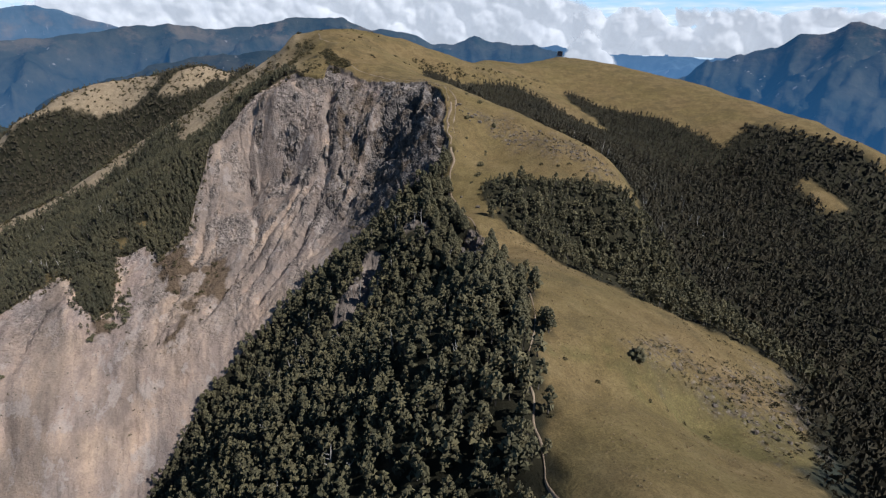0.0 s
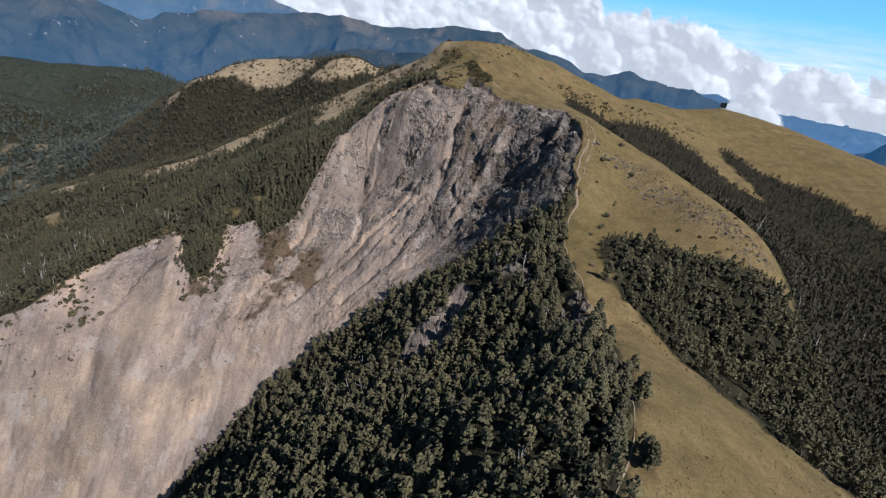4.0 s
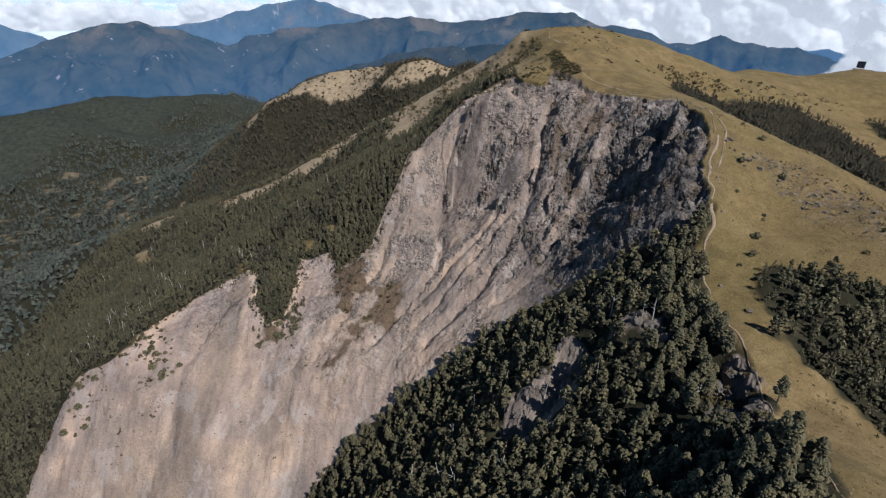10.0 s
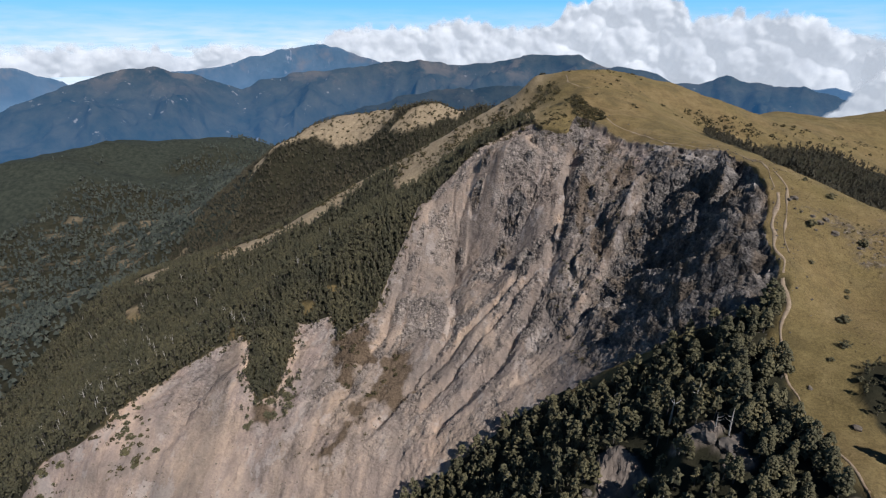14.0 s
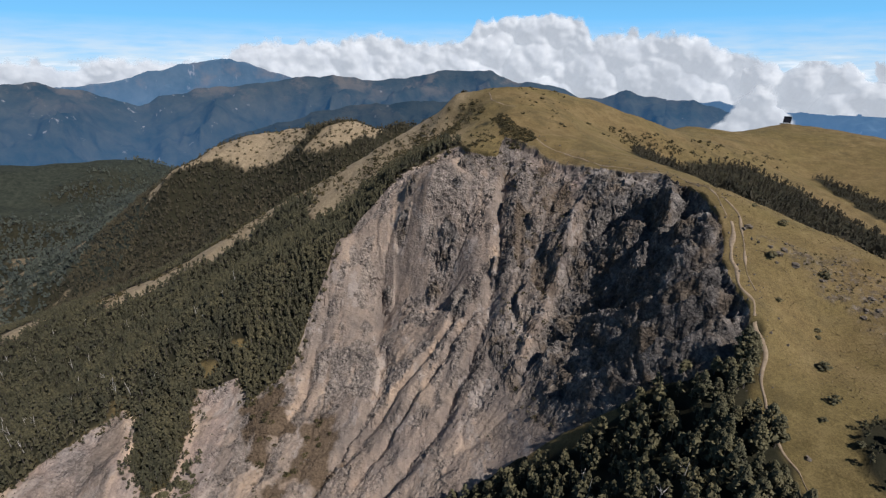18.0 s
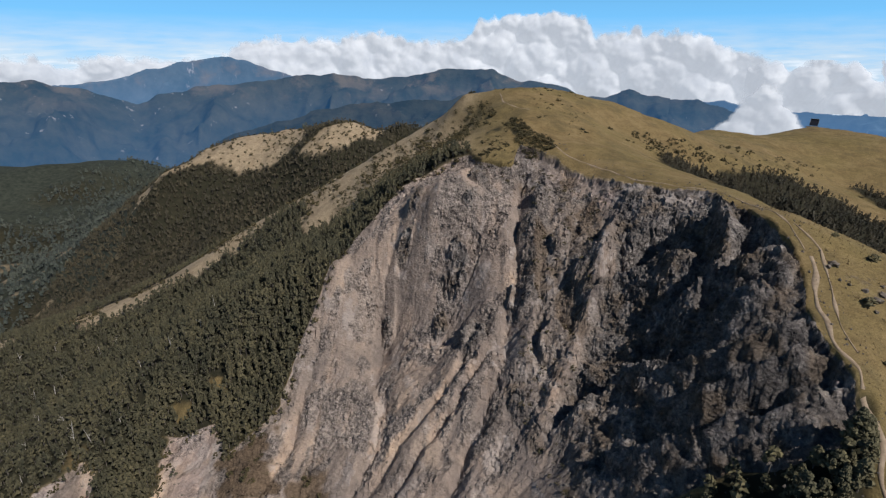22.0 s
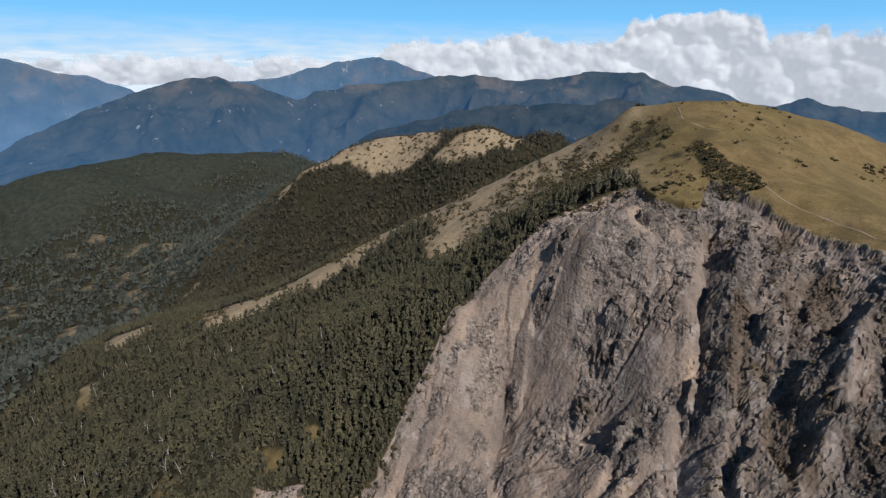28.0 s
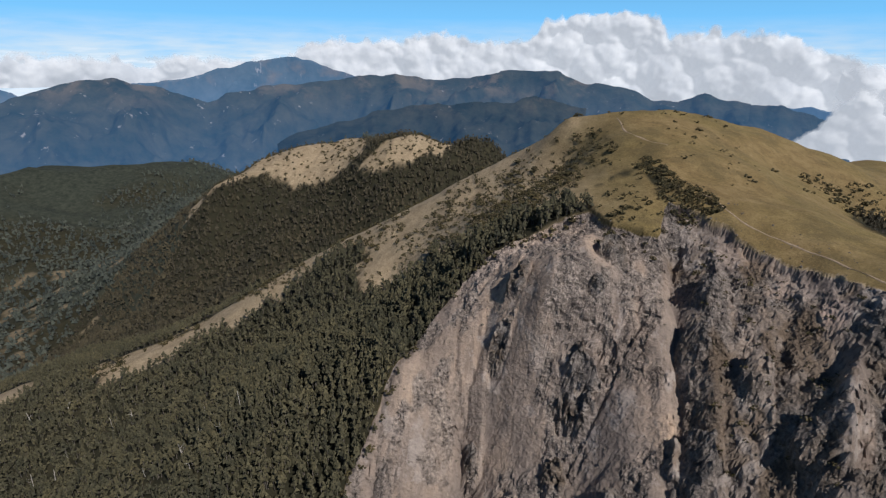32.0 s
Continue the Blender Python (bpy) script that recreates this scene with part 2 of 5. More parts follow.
FANS = [([(-148, 180), (-140, 150), (-143, 126), (-148, 100)], -1.4, 7.0), ([(-190, 128), (-184, 112), (-182, 90)], -0.9, 5.0), ([(-168, 140), (-166, 118), (-170, 95)], 0.8, 5.0),
        ([(-128, 150), (-126, 128), (-130, 104)], 0.9, 5.0), ([(-110, 150), (-108, 128), (-112, 108), (-122, 88)], -1.2, 4.5), ([(-92, 150), (-92, 128), (-98, 106), (-108, 86)], -1.6, 4.0),
        ([(-78, 138), (-82, 120), (-90, 102)], -1.8, 3.5), ([(-66, 140), (-72, 124), (-82, 108)], 1.5, 4.0)]
GULLIES = [([(35, 267), (31, 242), (27, 226), (24, 212), (21, 199), (18, 188), (15, 178), (0, 160), (-25, 140)], -4.5, 5.0),
           ([(-25, 262), (-28, 248), (-29, 236), (-30, 210), (-25, 196), (-28, 184), (-45, 160), (-60, 140)], -3.0, 5.0),
           ([(11, 210), (4, 196), (-9, 185), (-20, 180), (-40, 160)], -2.6, 3.5), ([(18, 202), (4, 184), (-14, 170), (-34, 150)], -2.6, 3.5),
           ([(-55, 240), (-60, 215), (-66, 185), (-75, 160), (-84, 130)], -2.2, 5.0), ([(-140, 180), (-150, 150), (-160, 125), (-150, 95)], -2.5, 6.0),
           ([(60, 214), (56, 203), (47, 189), (37, 176), (30, 165)], 3.5, 5.0), ([(44, 262), (40, 240), (33, 212), (28, 190)], 3.0, 4.0),
           ([(62, 246), (52, 225), (44, 205), (34, 185)], -1.4, 4.0)]
# Crests on the dark cliff, from the rim down, with their heights; each falls off steeply on its shaded side.
CRESTS = [([(96, 160), (86, 165), (79, 169), (74, 170), (68, 174)], 4.0), ([(88, 138), (80, 141), (73, 145), (64, 156), (55, 164), (46, 165), (36, 162)], 4.0),
          ([(82, 123), (77, 121), (69, 126), (63, 129), (57, 134), (48, 142)], 5.5), ([(91, 193), (85, 182), (81, 174), (75, 171)], 5.5),
          ([(80, 181), (73, 188), (66, 195), (59, 197), (50, 194)], 4.5), ([(87, 151), (80, 158), (74, 162), (69, 167)], 3.5), ([(84, 131), (76, 134), (68, 138), (60, 147)], 4.5),
          ([(70, 226), (62, 214), (54, 204), (46, 194)], 1.6)]
# Scarps on the wooded spur: the drop lies on the right of each line.
SCAR_GULLY = [(8, 48), (16, 52), (24, 55), (32, 61), (38, 68), (46, 74)]
SCARPS = [([(71, 54), (79, 47), (79.5, 36), (77, 26)], 5.0, 0.1),
          ([(75, 15), (67, 9), (57, 3), (44, 0)], 6.0, 0.8), ([(66, 62), (57, 58), (48, 50), (40, 42)], 2.4, 0.5)]
# Pale runs of loose stone down the dark part.
TALUS_LINES = [[(65, 231), (59, 207), (52, 196), (44, 185), (34, 172), (22, 169), (10, 162)]]
# Dark rock that stands out of the slide: (x, y, size).
ROCKS = [(-20, 251, 3.5), (2.5, 236, 6.0), (9, 205, 4.5), (-28, 236, 3.2), (29, 212, 4.5), (45, 223, 5.0), (51, 205, 5.0), (9, 252, 3.0), (24, 177, 4.0), (37, 190, 5.0), (-4, 222, 3.0),
         (14, 264, 4.0), (-15, 261, 3.5), (34, 236, 4.0), (40, 248, 4.0)]
# (x, y, width, depth)
HOLLOWS = [(75, 200, 10, 9), (89, 172, 6, 5), (64, 168, 7, 4), (50, 163, 5, 3), (75, 128, 7, 6), (58, 144, 4, 3), (2, 235, 5, 3), (-20, 250, 4, 3), (8, 200, 4, 3)]


def edge_distance(poly, x, y):
    """Metres from a closed outline, positive inside."""
    best, inside = np.full(x.shape, 1e9), np.zeros(x.shape, bool)
    for (ax, ay), (bx, by) in zip(poly, poly[1:] + poly[:1]):
        dx, dy = bx - ax, by - ay
        t = np.clip(((x - ax) * dx + (y - ay) * dy) / (dx * dx + dy * dy), 0, 1)
        best = np.minimum(best, (x - ax - t * dx) ** 2 + (y - ay - t * dy) ** 2)
        inside ^= ((ay > y) != (by > y)) & (x < (y - ay) * dx / (dy if dy else 1e-9) + ax)
    return np.where(inside, 1, -1) * np.sqrt(best)


def zone(poly, x, y, soft, rough, k, scale=9.0):
    """0 to 1 over an outline with a ragged, soft edge."""
    p = np.array(poly)
    out = np.zeros(x.shape)
    near = (x > p[:, 0].min() - 25) & (x < p[:, 0].max() + 25) & (y > p[:, 1].min() - 25) & (y < p[:, 1].max() + 25)
    d = edge_distance(poly, x[near], y[near]) + rough * fractal(x[near] / scale, y[near] / scale, 3, k)
    out[near] = smooth(-soft, soft, d)
    return out


def line_distance(line, x, y):
    best = np.full(x.shape, 1e9)
    for (ax, ay), (bx, by) in zip(line, line[1:]):
        dx, dy = bx - ax, by - ay
        t = np.clip(((x - ax) * dx + (y - ay) * dy) / (dx * dx + dy * dy), 0, 1)
        best = np.minimum(best, (x - ax - t * dx) ** 2 + (y - ay - t * dy) ** 2)
    return np.sqrt(best)


def crest_profile(line, high, x, y, lift=1.0):
    """A rib: an even slope on the sunny side, a drop and a hollow on the other."""
    best, side, along = np.full(x.shape, 1e9), np.zeros(x.shape), np.zeros(x.shape)
    for k, ((ax, ay), (bx, by)) in enumerate(zip(line, line[1:])):
        dx, dy = bx - ax, by - ay
        t = np.clip(((x - ax) * dx + (y - ay) * dy) / (dx * dx + dy * dy), 0, 1)
        d = np.hypot(x - ax - t * dx, y - ay - t * dy)
        near = d < best
        best, along = np.where(near, d, best), np.where(near, k + t, along)
        side = np.where(near, np.sign(dx * (y - ay) - dy * (x - ax)), side)
    sunny = lift * high * np.clip(1 - best / 6.0, 0, 1)
    shaded = np.interp(best, (0, 3.6, 6.0, 11.0), (lift * high, -0.8 * high, -0.6 * high, 0))
    return np.where(side > 0, sunny, shaded) * np.interp(along, (0, 0.4, len(line) - 1.6, len(line) - 1), (0.5, 1, 1, 0.15))


def ridged(x, y, octaves, k):
    out, amp = 0.0, 1.0
    for n in range(octaves):
        out = out + amp * (1 - 2 * np.abs(value_noise(x * 2.0**n + 5.3 * n, y * 1.8**n + 3.1 * n, k + n)))
        amp *= 0.5
    return out / 2


def scatter_value(i, j, k):
    """Even random numbers for whole-numbered cells."""
    h = np.sin(i * 127.1 + j * 311.7 + k * 74.7) * 43758.5453
    return h - np.floor(h)


def noise3(p, k):
    """Smooth lattice noise in space, -1 to 1."""
    i = np.floor(p).astype(np.int64)
    f = p - i
    f = f * f * (3 - 2 * f)
    out = 0.0
    for a in (0, 1):
        for b in (0, 1):
            for c in (0, 1):
                w = (f[:, 0] if a else 1 - f[:, 0]) * (f[:, 1] if b else 1 - f[:, 1]) * (f[:, 2] if c else 1 - f[:, 2])
                out = out + w * hash2(i[:, 0] + a, i[:, 1] + b, k + 131 * (i[:, 2] + c))
    return out


def lumps(p, octaves, k):
    """Rounded lumps with sharp creases between them, 0 to 1."""
    out, amp, total = 0.0, 1.0, 0.0
    for n in range(octaves):
        out = out + amp * np.abs(noise3(p * 2.1**n + 3.7 * n, k + n))
        total += amp
        amp *= 0.5
    return out / total


def blocks(p, k, tilt):
    """Broken rock: each cell in space a tilted plane of its own, with sharp steps between."""
    i = np.floor(p)
    best, lift = np.full(len(p), 1e9), np.zeros(len(p))
    for a in (-1, 0, 1):
        for b in (-1, 0, 1):
            for c in (-1, 0, 1):
                u, v = i[:, 0] + a + 57 * (i[:, 2] + c), i[:, 1] + b
                d = p - np.stack([i[:, 0] + a + scatter_value(u, v, k), v + scatter_value(u, v, k + 1), i[:, 2] + c + scatter_value(u, v, k + 2)], -1)
                far = np.abs(d).sum(1)
                near = far < best
                best = np.where(near, far, best)
                plane = scatter_value(u, v, k + 3) - 0.5 + tilt * ((scatter_value(u, v, k + 4) - 0.5) * d[:, 0] + (scatter_value(u, v, k + 5) - 0.5) * d[:, 1] + (scatter_value(u, v, k + 6) - 0.5) * d[:, 2])
                lift = np.where(near, plane, lift)
    return lift


def slide_forms():
    """Ribs, hollows and gullies of the slide, worn by running water on a grid."""
    gx, gy = np.meshgrid(np.arange(-306, 106, 1.2), np.arange(-46, 300, 1.2))
    base = base_height(gx, gy)
    warp = fractal(gx / 22, gy / 22, 4, 41)
    dk = zone(DARK, gx, gy, 5.0, 4.0, 12, 14.0)
    high = smooth(95, 185, gy - 0.25 * gx + 12 * warp)
    form = (0.9 + 1.9 * high) * fractal(gx / 26, gy / 26, 5, 76) + (0.15 + 0.95 * high) * ridged(gx / 11, gy / 11, 4, 68)
    for line, depth, width in GULLIES + [(line, 0.35 * depth, width) for line, depth, width in FANS]:
        form = form + depth * np.clip(1 - line_distance(line, gx + 2.5 * warp, gy + 2 * value_noise(gx / 9, gy / 9, 51)) / width, 0, 1)
    for hx, hy, size, depth in HOLLOWS:
        form = form - depth * smooth(1.05, 0.55, np.hypot(gx - hx + 2.0 * warp, (gy - hy) * 1.2 + 1.5 * warp) / size)
    for line, tall in CRESTS:
        form = form + smooth(-0.5, 0.6, dk) * crest_profile(line, 1.5 * tall, gx + 2.4 * warp + 1.2 * value_noise(gx / 4, gy / 4, 70), gy + 1.6 * value_noise(gx / 6, gy / 6, 73))
    rows, cols = gx.shape
    h = base + form
    start = h.copy()
    offs = [(-1, -1), (-1, 0), (-1, 1), (0, -1), (0, 1), (1, -1), (1, 0), (1, 1)]
    index = np.arange(h.size).reshape(h.shape)
    for turn in range(3):
        best, to = np.zeros(h.shape), index.copy()
        for dy, dx in offs:
            fall = (h - np.roll(h, (-dy, -dx), (0, 1))) / math.hypot(dx, dy)
            better = fall > best
            best, to = np.where(better, fall, best), np.where(better, np.roll(index, (-dy, -dx), (0, 1)), to)
        for edge in (to[0], to[-1], to[:, 0], to[:, -1]):
            edge[:] = -1
        to = np.where(to < 0, index, to).ravel()
        order = np.argsort(-h.ravel())
        water = [1.0] * h.size
        goes = to.tolist()
        for k in order.tolist():
            if goes[k] != k:
                water[goes[k]] += water[k]
        power = (0.022 * np.sqrt(np.minimum(water, 900))).tolist()
        flat = h.ravel().tolist()
        for k in order[::-1].tolist():
            if goes[k] != k:
                flat[k] = (flat[k] + power[k] * flat[goes[k]]) / (1 + power[k])
        h = np.array(flat).reshape(h.shape)
        mid = (np.roll(h, 1, 0) + np.roll(h, -1, 0) + np.roll(h, 1, 1) + np.roll(h, -1, 1)) / 4
        h[1:-1, 1:-1] += 0.05 * (mid - h)[1:-1, 1:-1]
    worn = h - start
    broad = worn.copy()
    for _ in range(3):
        for axis in (0, 1):
            c = np.cumsum(np.pad(broad, [(8, 7) if a == axis else (0, 0) for a in (0, 1)], mode="edge"), axis)
            broad = (np.take(c, range(15, c.shape[axis]), axis) - np.take(c, range(0, c.shape[axis] - 15), axis)) / 15
    water = np.log2(np.array(water).reshape(h.shape))
    spread_water = water
    for _ in range(3):
        spread_water = (2 * spread_water + np.roll(spread_water, 1, 0) + np.roll(spread_water, -1, 0) + np.roll(spread_water, 1, 1) + np.roll(spread_water, -1, 1)) / 6
    return form + np.clip(worn - broad, -6, 4) * (0.14 + 0.61 * high) * (1 - 0.6 * dk), smooth(2.6, 4.6, spread_water)


FORMS = slide_forms()


def sample(grid, x, y):
    """A value of the slide's grid at places x, y."""
    u, v = np.clip((x + 306) / 1.2, 0, grid.shape[1] - 1.01), np.clip((y + 46) / 1.2, 0, grid.shape[0] - 1.01)
    i, j = u.astype(int), v.astype(int)
    u, v = u - i, v - j
    return (grid[j, i] * (1 - u) + grid[j, i + 1] * u) * (1 - v) + (grid[j + 1, i] * (1 - u) + grid[j + 1, i + 1] * u) * v


def outcrop(x, y):
    """Where solid rock breaks through the loose face of the slide, 0 to 1."""
    warp = fractal(x / 22, y / 22, 4, 41)
    low = smooth(95, 185, y - 0.25 * x + 12 * warp)
    c, q = math.cos(0.5), math.sin(0.5)
    return smooth(0.02, 0.30, fractal((x * c - y * q) / 11, (x * q + y * c) / 17, 4, 75) + 0.12 * low) * (0.15 + 0.85 * low)


def land(x, y):
    """Height and zones of the ground at places x, y."""
    x, y = np.asarray(x, float), np.asarray(y, float)
    z = base_height(x, y)
    slide = zone(SLIDE, x, y, 0.4, 1.0, 11)
    deep = zone(SLIDE, x, y, 2.5, 0.0, 11)
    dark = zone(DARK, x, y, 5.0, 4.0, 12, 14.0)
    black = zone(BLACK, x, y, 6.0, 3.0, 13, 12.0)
    grass = np.zeros(x.shape)
    for n, poly in enumerate(GRASS.values()):
        far = n in (4, 5)
        grass = np.maximum(grass, zone(poly, x, y, 1.6, 8.0 if far else 7.0 if n == 2 else 3.0, 20 + n, 22.0 if far else 8.0))
    rim = (x > 28) & (x < 105) & (y > 119) & (y < 300)
    grass[rim] = np.maximum(grass[rim], smooth(-9, -5, edge_distance(SLIDE, x[rim], y[rim])))
    grass = grass * (1 - slide)
    scrub = np.zeros(x.shape)
    for n, poly in enumerate(SCRUB.values()):
        scrub = np.maximum(scrub, zone(poly, x, y, 2.0, 5.0, 30 + n, 5.0))
    heath = (x < -380) & (y > 450)
    scrub[heath] = smooth(105, 165, z[heath] + 40 * fractal(x[heath] / 90, y[heath] / 90, 4, 33))
    glen = (x < -430) & (x > -800) & (y > 200) & (y < 720)
    grass[glen] = np.maximum(grass[glen], 0.5 * smooth(0.70, 0.85, fractal(x[glen] / 24, y[glen] / 24, 4, 95)))
    bare = np.zeros(x.shape)
    for n, poly in enumerate(BARE.values()):
        bare = np.maximum(bare, zone(poly, x, y, 1.0, 3.0, 34 + n, 6.0))
    stony = np.maximum(zone(SCREE, x, y, 3.0, 8.0, 38, 7.0), zone(STONY, x, y, 3.0, 9.0, 39, 8.0))
    # runnels run down towards the foot of the slide
    on = slide > 0
    sx, sy = x[on], y[on]
    warp = fractal(sx / 22, sy / 22, 4, 41)
    bk, dk, dp = black[on], dark[on], deep[on]
    crag, stub = np.zeros(sx.shape), np.zeros(sx.shape)
    for rx, ry, size in ROCKS:
        far = np.hypot((sx - rx) * 1.15, sy - ry) / (1.15 * size) + 0.35 * warp + 0.25 * value_noise(sx / 2, sy / 2, 77)
        crag, stub = np.maximum(crag, smooth(1.15, 0.75, far)), np.maximum(stub, smooth(1.15, 0.75, far) * size)
    dark[on] = np.maximum(dk, crag)
    drop = zone(SLIDE, sx + 0.8, sy, 0.9, 0.8, 11) * dk
    add = -0.6 - 1.4 * drop + dp * sample(FORMS[0], sx, sy)
    add = add + stub
    dry = smooth(0.05, 0.45, fractal(sx / 11, sy / 11, 4, 78)) * smooth(0.2, 0.8, dk) * (1 - bk) * (1 - crag)
    scrub[on] = np.maximum(scrub[on], 0.7 * dry)
    z = z.copy()
    z[on] += slide[on] * add
    # grass: swells, hummocks; woods: rough floor
    z = z + grass * (1.3 * fractal(x / 25, y / 25, 2, 61) + 0.18 * fractal(x / 4, y / 4, 2, 63)) + (1 - slide) * (1 - grass) * 1.2 * fractal(x / 12, y / 12, 3, 65)
    z = z + (bare + 0.5 * stony) * (1.0 * ridged(x / 5, y / 5, 3, 67) + 0.3)
    spur = (x > 5) & (x < 92) & (y > -12) & (y < 90)
    for line, tall, lift in SCARPS:
        z[spur] += crest_profile(line, tall, x[spur] + 1.5 * value_noise(x[spur] / 5, y[spur] / 5, 92), y[spur] + 1.5 * value_noise(x[spur] / 5, y[spur] / 5, 93), lift)
    z[spur] -= 8.5 * np.clip(1 - line_distance(SCAR_GULLY, x[spur] + 1.5 * value_noise(x[spur] / 5, y[spur] / 5, 92), y[spur]) / 8.5, 0, 1)
    side = smooth(380, 520, -x) + smooth(450, 540, y) * smooth(40, -60, x)
    z = z + np.clip(side, 0, 1) * 7 * ridged(x / 75, y / 75, 4, 94) + 11 * smooth(430, 560, -x) * (ridged(x / 130, y / 130, 3, 89) - 0.5)
    wide = smooth(700, 1500, np.hypot(x, y - 150))
    z = z + wide * 16 * ridged(x / 160, y / 160, 4, 69)
    return z, slide, grass, dark, black, scrub, bare, stony

# ---- materials ----
def material(name, rough=0.9, spec=0.2):
    m = bpy.data.materials.new(name)
    m.use_nodes = True
    bsdf = m.node_tree.nodes["Principled BSDF"]
    bsdf.inputs["Roughness"].default_value = rough
    bsdf.inputs["Specular IOR Level"].default_value = spec
    return m, m.node_tree.nodes, m.node_tree.links, bsdf


def noise_node(n, l, coords, scale, detail=5, rough=0.6, stretch=None):
    t = n.new("ShaderNodeTexNoise")
    t.inputs["Scale"].default_value, t.inputs["Detail"].default_value, t.inputs["Roughness"].default_value = scale, detail, rough
    if stretch:
        mp = n.new("ShaderNodeMapping")
        mp.inputs["Scale"].default_value = stretch
        l.new(coords, mp.inputs[0])
        coords = mp.outputs[0]
    l.new(coords, t.inputs["Vector"])
    return t.outputs["Fac"]


def ramp(n, l, fac, *stops):
    r = n.new("ShaderNodeValToRGB")
    while len(r.color_ramp.elements) < len(stops):
        r.color_ramp.elements.new(0.5)
    for e, (p, c) in zip(r.color_ramp.elements, stops):
        e.position, e.color = p, (*c, 1)
    l.new(fac, r.inputs[0])
    return r.outputs[0]


def blend(n, l, fac, a, b, kind="MIX"):
    m = n.new("ShaderNodeMix")
    m.data_type, m.blend_type = "RGBA", kind
    for sock, v in ((m.inputs[0], fac), (m.inputs[6], a), (m.inputs[7], b)):
        if isinstance(v, (int, float)):
            sock.default_value = v
        elif isinstance(v, tuple):
            sock.default_value = (*v, 1)
        else:
            l.new(v, sock)
    return m.outputs[2]


def bump(n, l, bsdf, height, strength, distance, normal=None):
    b = n.new("ShaderNodeBump")
    if normal is not None:
        l.new(normal, b.inputs["Normal"])
    b.inputs["Strength"].default_value, b.inputs["Distance"].default_value = strength, distance
    l.new(height, b.inputs["Height"])
    l.new(b.outputs[0], bsdf.inputs["Normal"])


def ground_material():
    m, n, l, bsdf = material("mountain_ground", 0.95, 0.1)
    pos = n.new("ShaderNodeNewGeometry").outputs["Position"]
    za = n.new("ShaderNodeAttribute")
    za.attribute_name = "zones"
    zb = n.new("ShaderNodeAttribute")
    zb.attribute_name = "covers"
    sa, sb = n.new("ShaderNodeSeparateColor"), n.new("ShaderNodeSeparateColor")
    l.new(za.outputs["Color"], sa.inputs[0])
    l.new(zb.outputs["Color"], sb.inputs[0])
    fresh, pale = za.outputs["Alpha"], zb.outputs["Alpha"]
    slide, grass, dark = ramp(n, l, sa.outputs[0], (0.38, (0, 0, 0)), (0.62, (1, 1, 1))), sa.outputs[1], sa.outputs[2]
    scrub, bare, stony = sb.outputs[0], sb.outputs[1], sb.outputs[2]
    big, mid, fine = noise_node(n, l, pos, 0.02, 6), noise_node(n, l, pos, 0.12, 6, 0.65), noise_node(n, l, pos, 1.1, 4, 0.7)
    # needle litter and undergrowth of the woods
    floor = ramp(n, l, mid, (0.3, (0.020, 0.020, 0.012)), (0.55, (0.033, 0.030, 0.018)), (0.78, (0.058, 0.050, 0.028)))
    floor = blend(n, l, scrub, floor, ramp(n, l, mid, (0.35, (0.024, 0.028, 0.022)), (0.65, (0.050, 0.055, 0.040))))
    # dry golden grass with greener hollows
    gold = ramp(n, l, mid, (0.30, (0.146, 0.104, 0.050)), (0.5, (0.198, 0.142, 0.069)), (0.70, (0.252, 0.184, 0.095)))
    green = ramp(n, l, big, (0.40, (0.0, 0.0, 0.0)), (0.62, (1.0, 1.0, 1.0)))
    gold = blend(n, l, blend(n, l, 0.35, (0.0, 0.0, 0.0), green), gold, (0.146, 0.126, 0.045))
    gold = blend(n, l, blend(n, l, 0.6, (0.0, 0.0, 0.0), scrub), gold, ramp(n, l, mid, (0.35, (0.098, 0.092, 0.036)), (0.65, (0.168, 0.146, 0.060))))
    heath = ramp(n, l, noise_node(n, l, pos, 0.055, 6, 0.62), (0.52, (0, 0, 0)), (0.66, (0.7, 0.7, 0.7)))
    gold = blend(n, l, heath, gold, (0.125, 0.098, 0.050))
    gold = blend(n, l, pale, gold, ramp(n, l, mid, (0.3, (0.255, 0.195, 0.128)), (0.7, (0.390, 0.308, 0.212))))
    gold = blend(n, l, 0.4, gold, ramp(n, l, noise_node(n, l, pos, 0.35, 5, 0.7), (0.35, (0.66, 0.64, 0.60)), (0.6, (1.10, 1.09, 1.05))), "MULTIPLY")
    gold = blend(n, l, 0.42, gold, ramp(n, l, fine, (0.3, (0.5, 0.48, 0.42)), (0.7, (1.35, 1.32, 1.25))), "MULTIPLY")
    tuft = noise_node(n, l, pos, 2.4, 3, 0.7)
    gold = blend(n, l, 0.45, gold, ramp(n, l, tuft, (0.36, (0.50, 0.50, 0.46)), (0.52, (1.0, 1.0, 1.0)), (0.66, (1.22, 1.2, 1.16))), "MULTIPLY")
    # shattered slate of the slide: grey faces, buff dust, pinkish gravel
    face = ramp(n, l, noise_node(n, l, pos, 0.045, 8, 0.68, (1.0, 1.0, 0.35)), (0.28, (0.110, 0.094, 0.085)), (0.42, (0.195, 0.165, 0.146)),
                (0.58, (0.272, 0.229, 0.200)), (0.76, (0.350, 0.292, 0.246)))
    face = blend(n, l, ramp(n, l, noise_node(n, l, pos, 0.013, 4), (0.52, (0, 0, 0)), (0.70, (0.6, 0.6, 0.6))), face, (0.330, 0.235, 0.175))
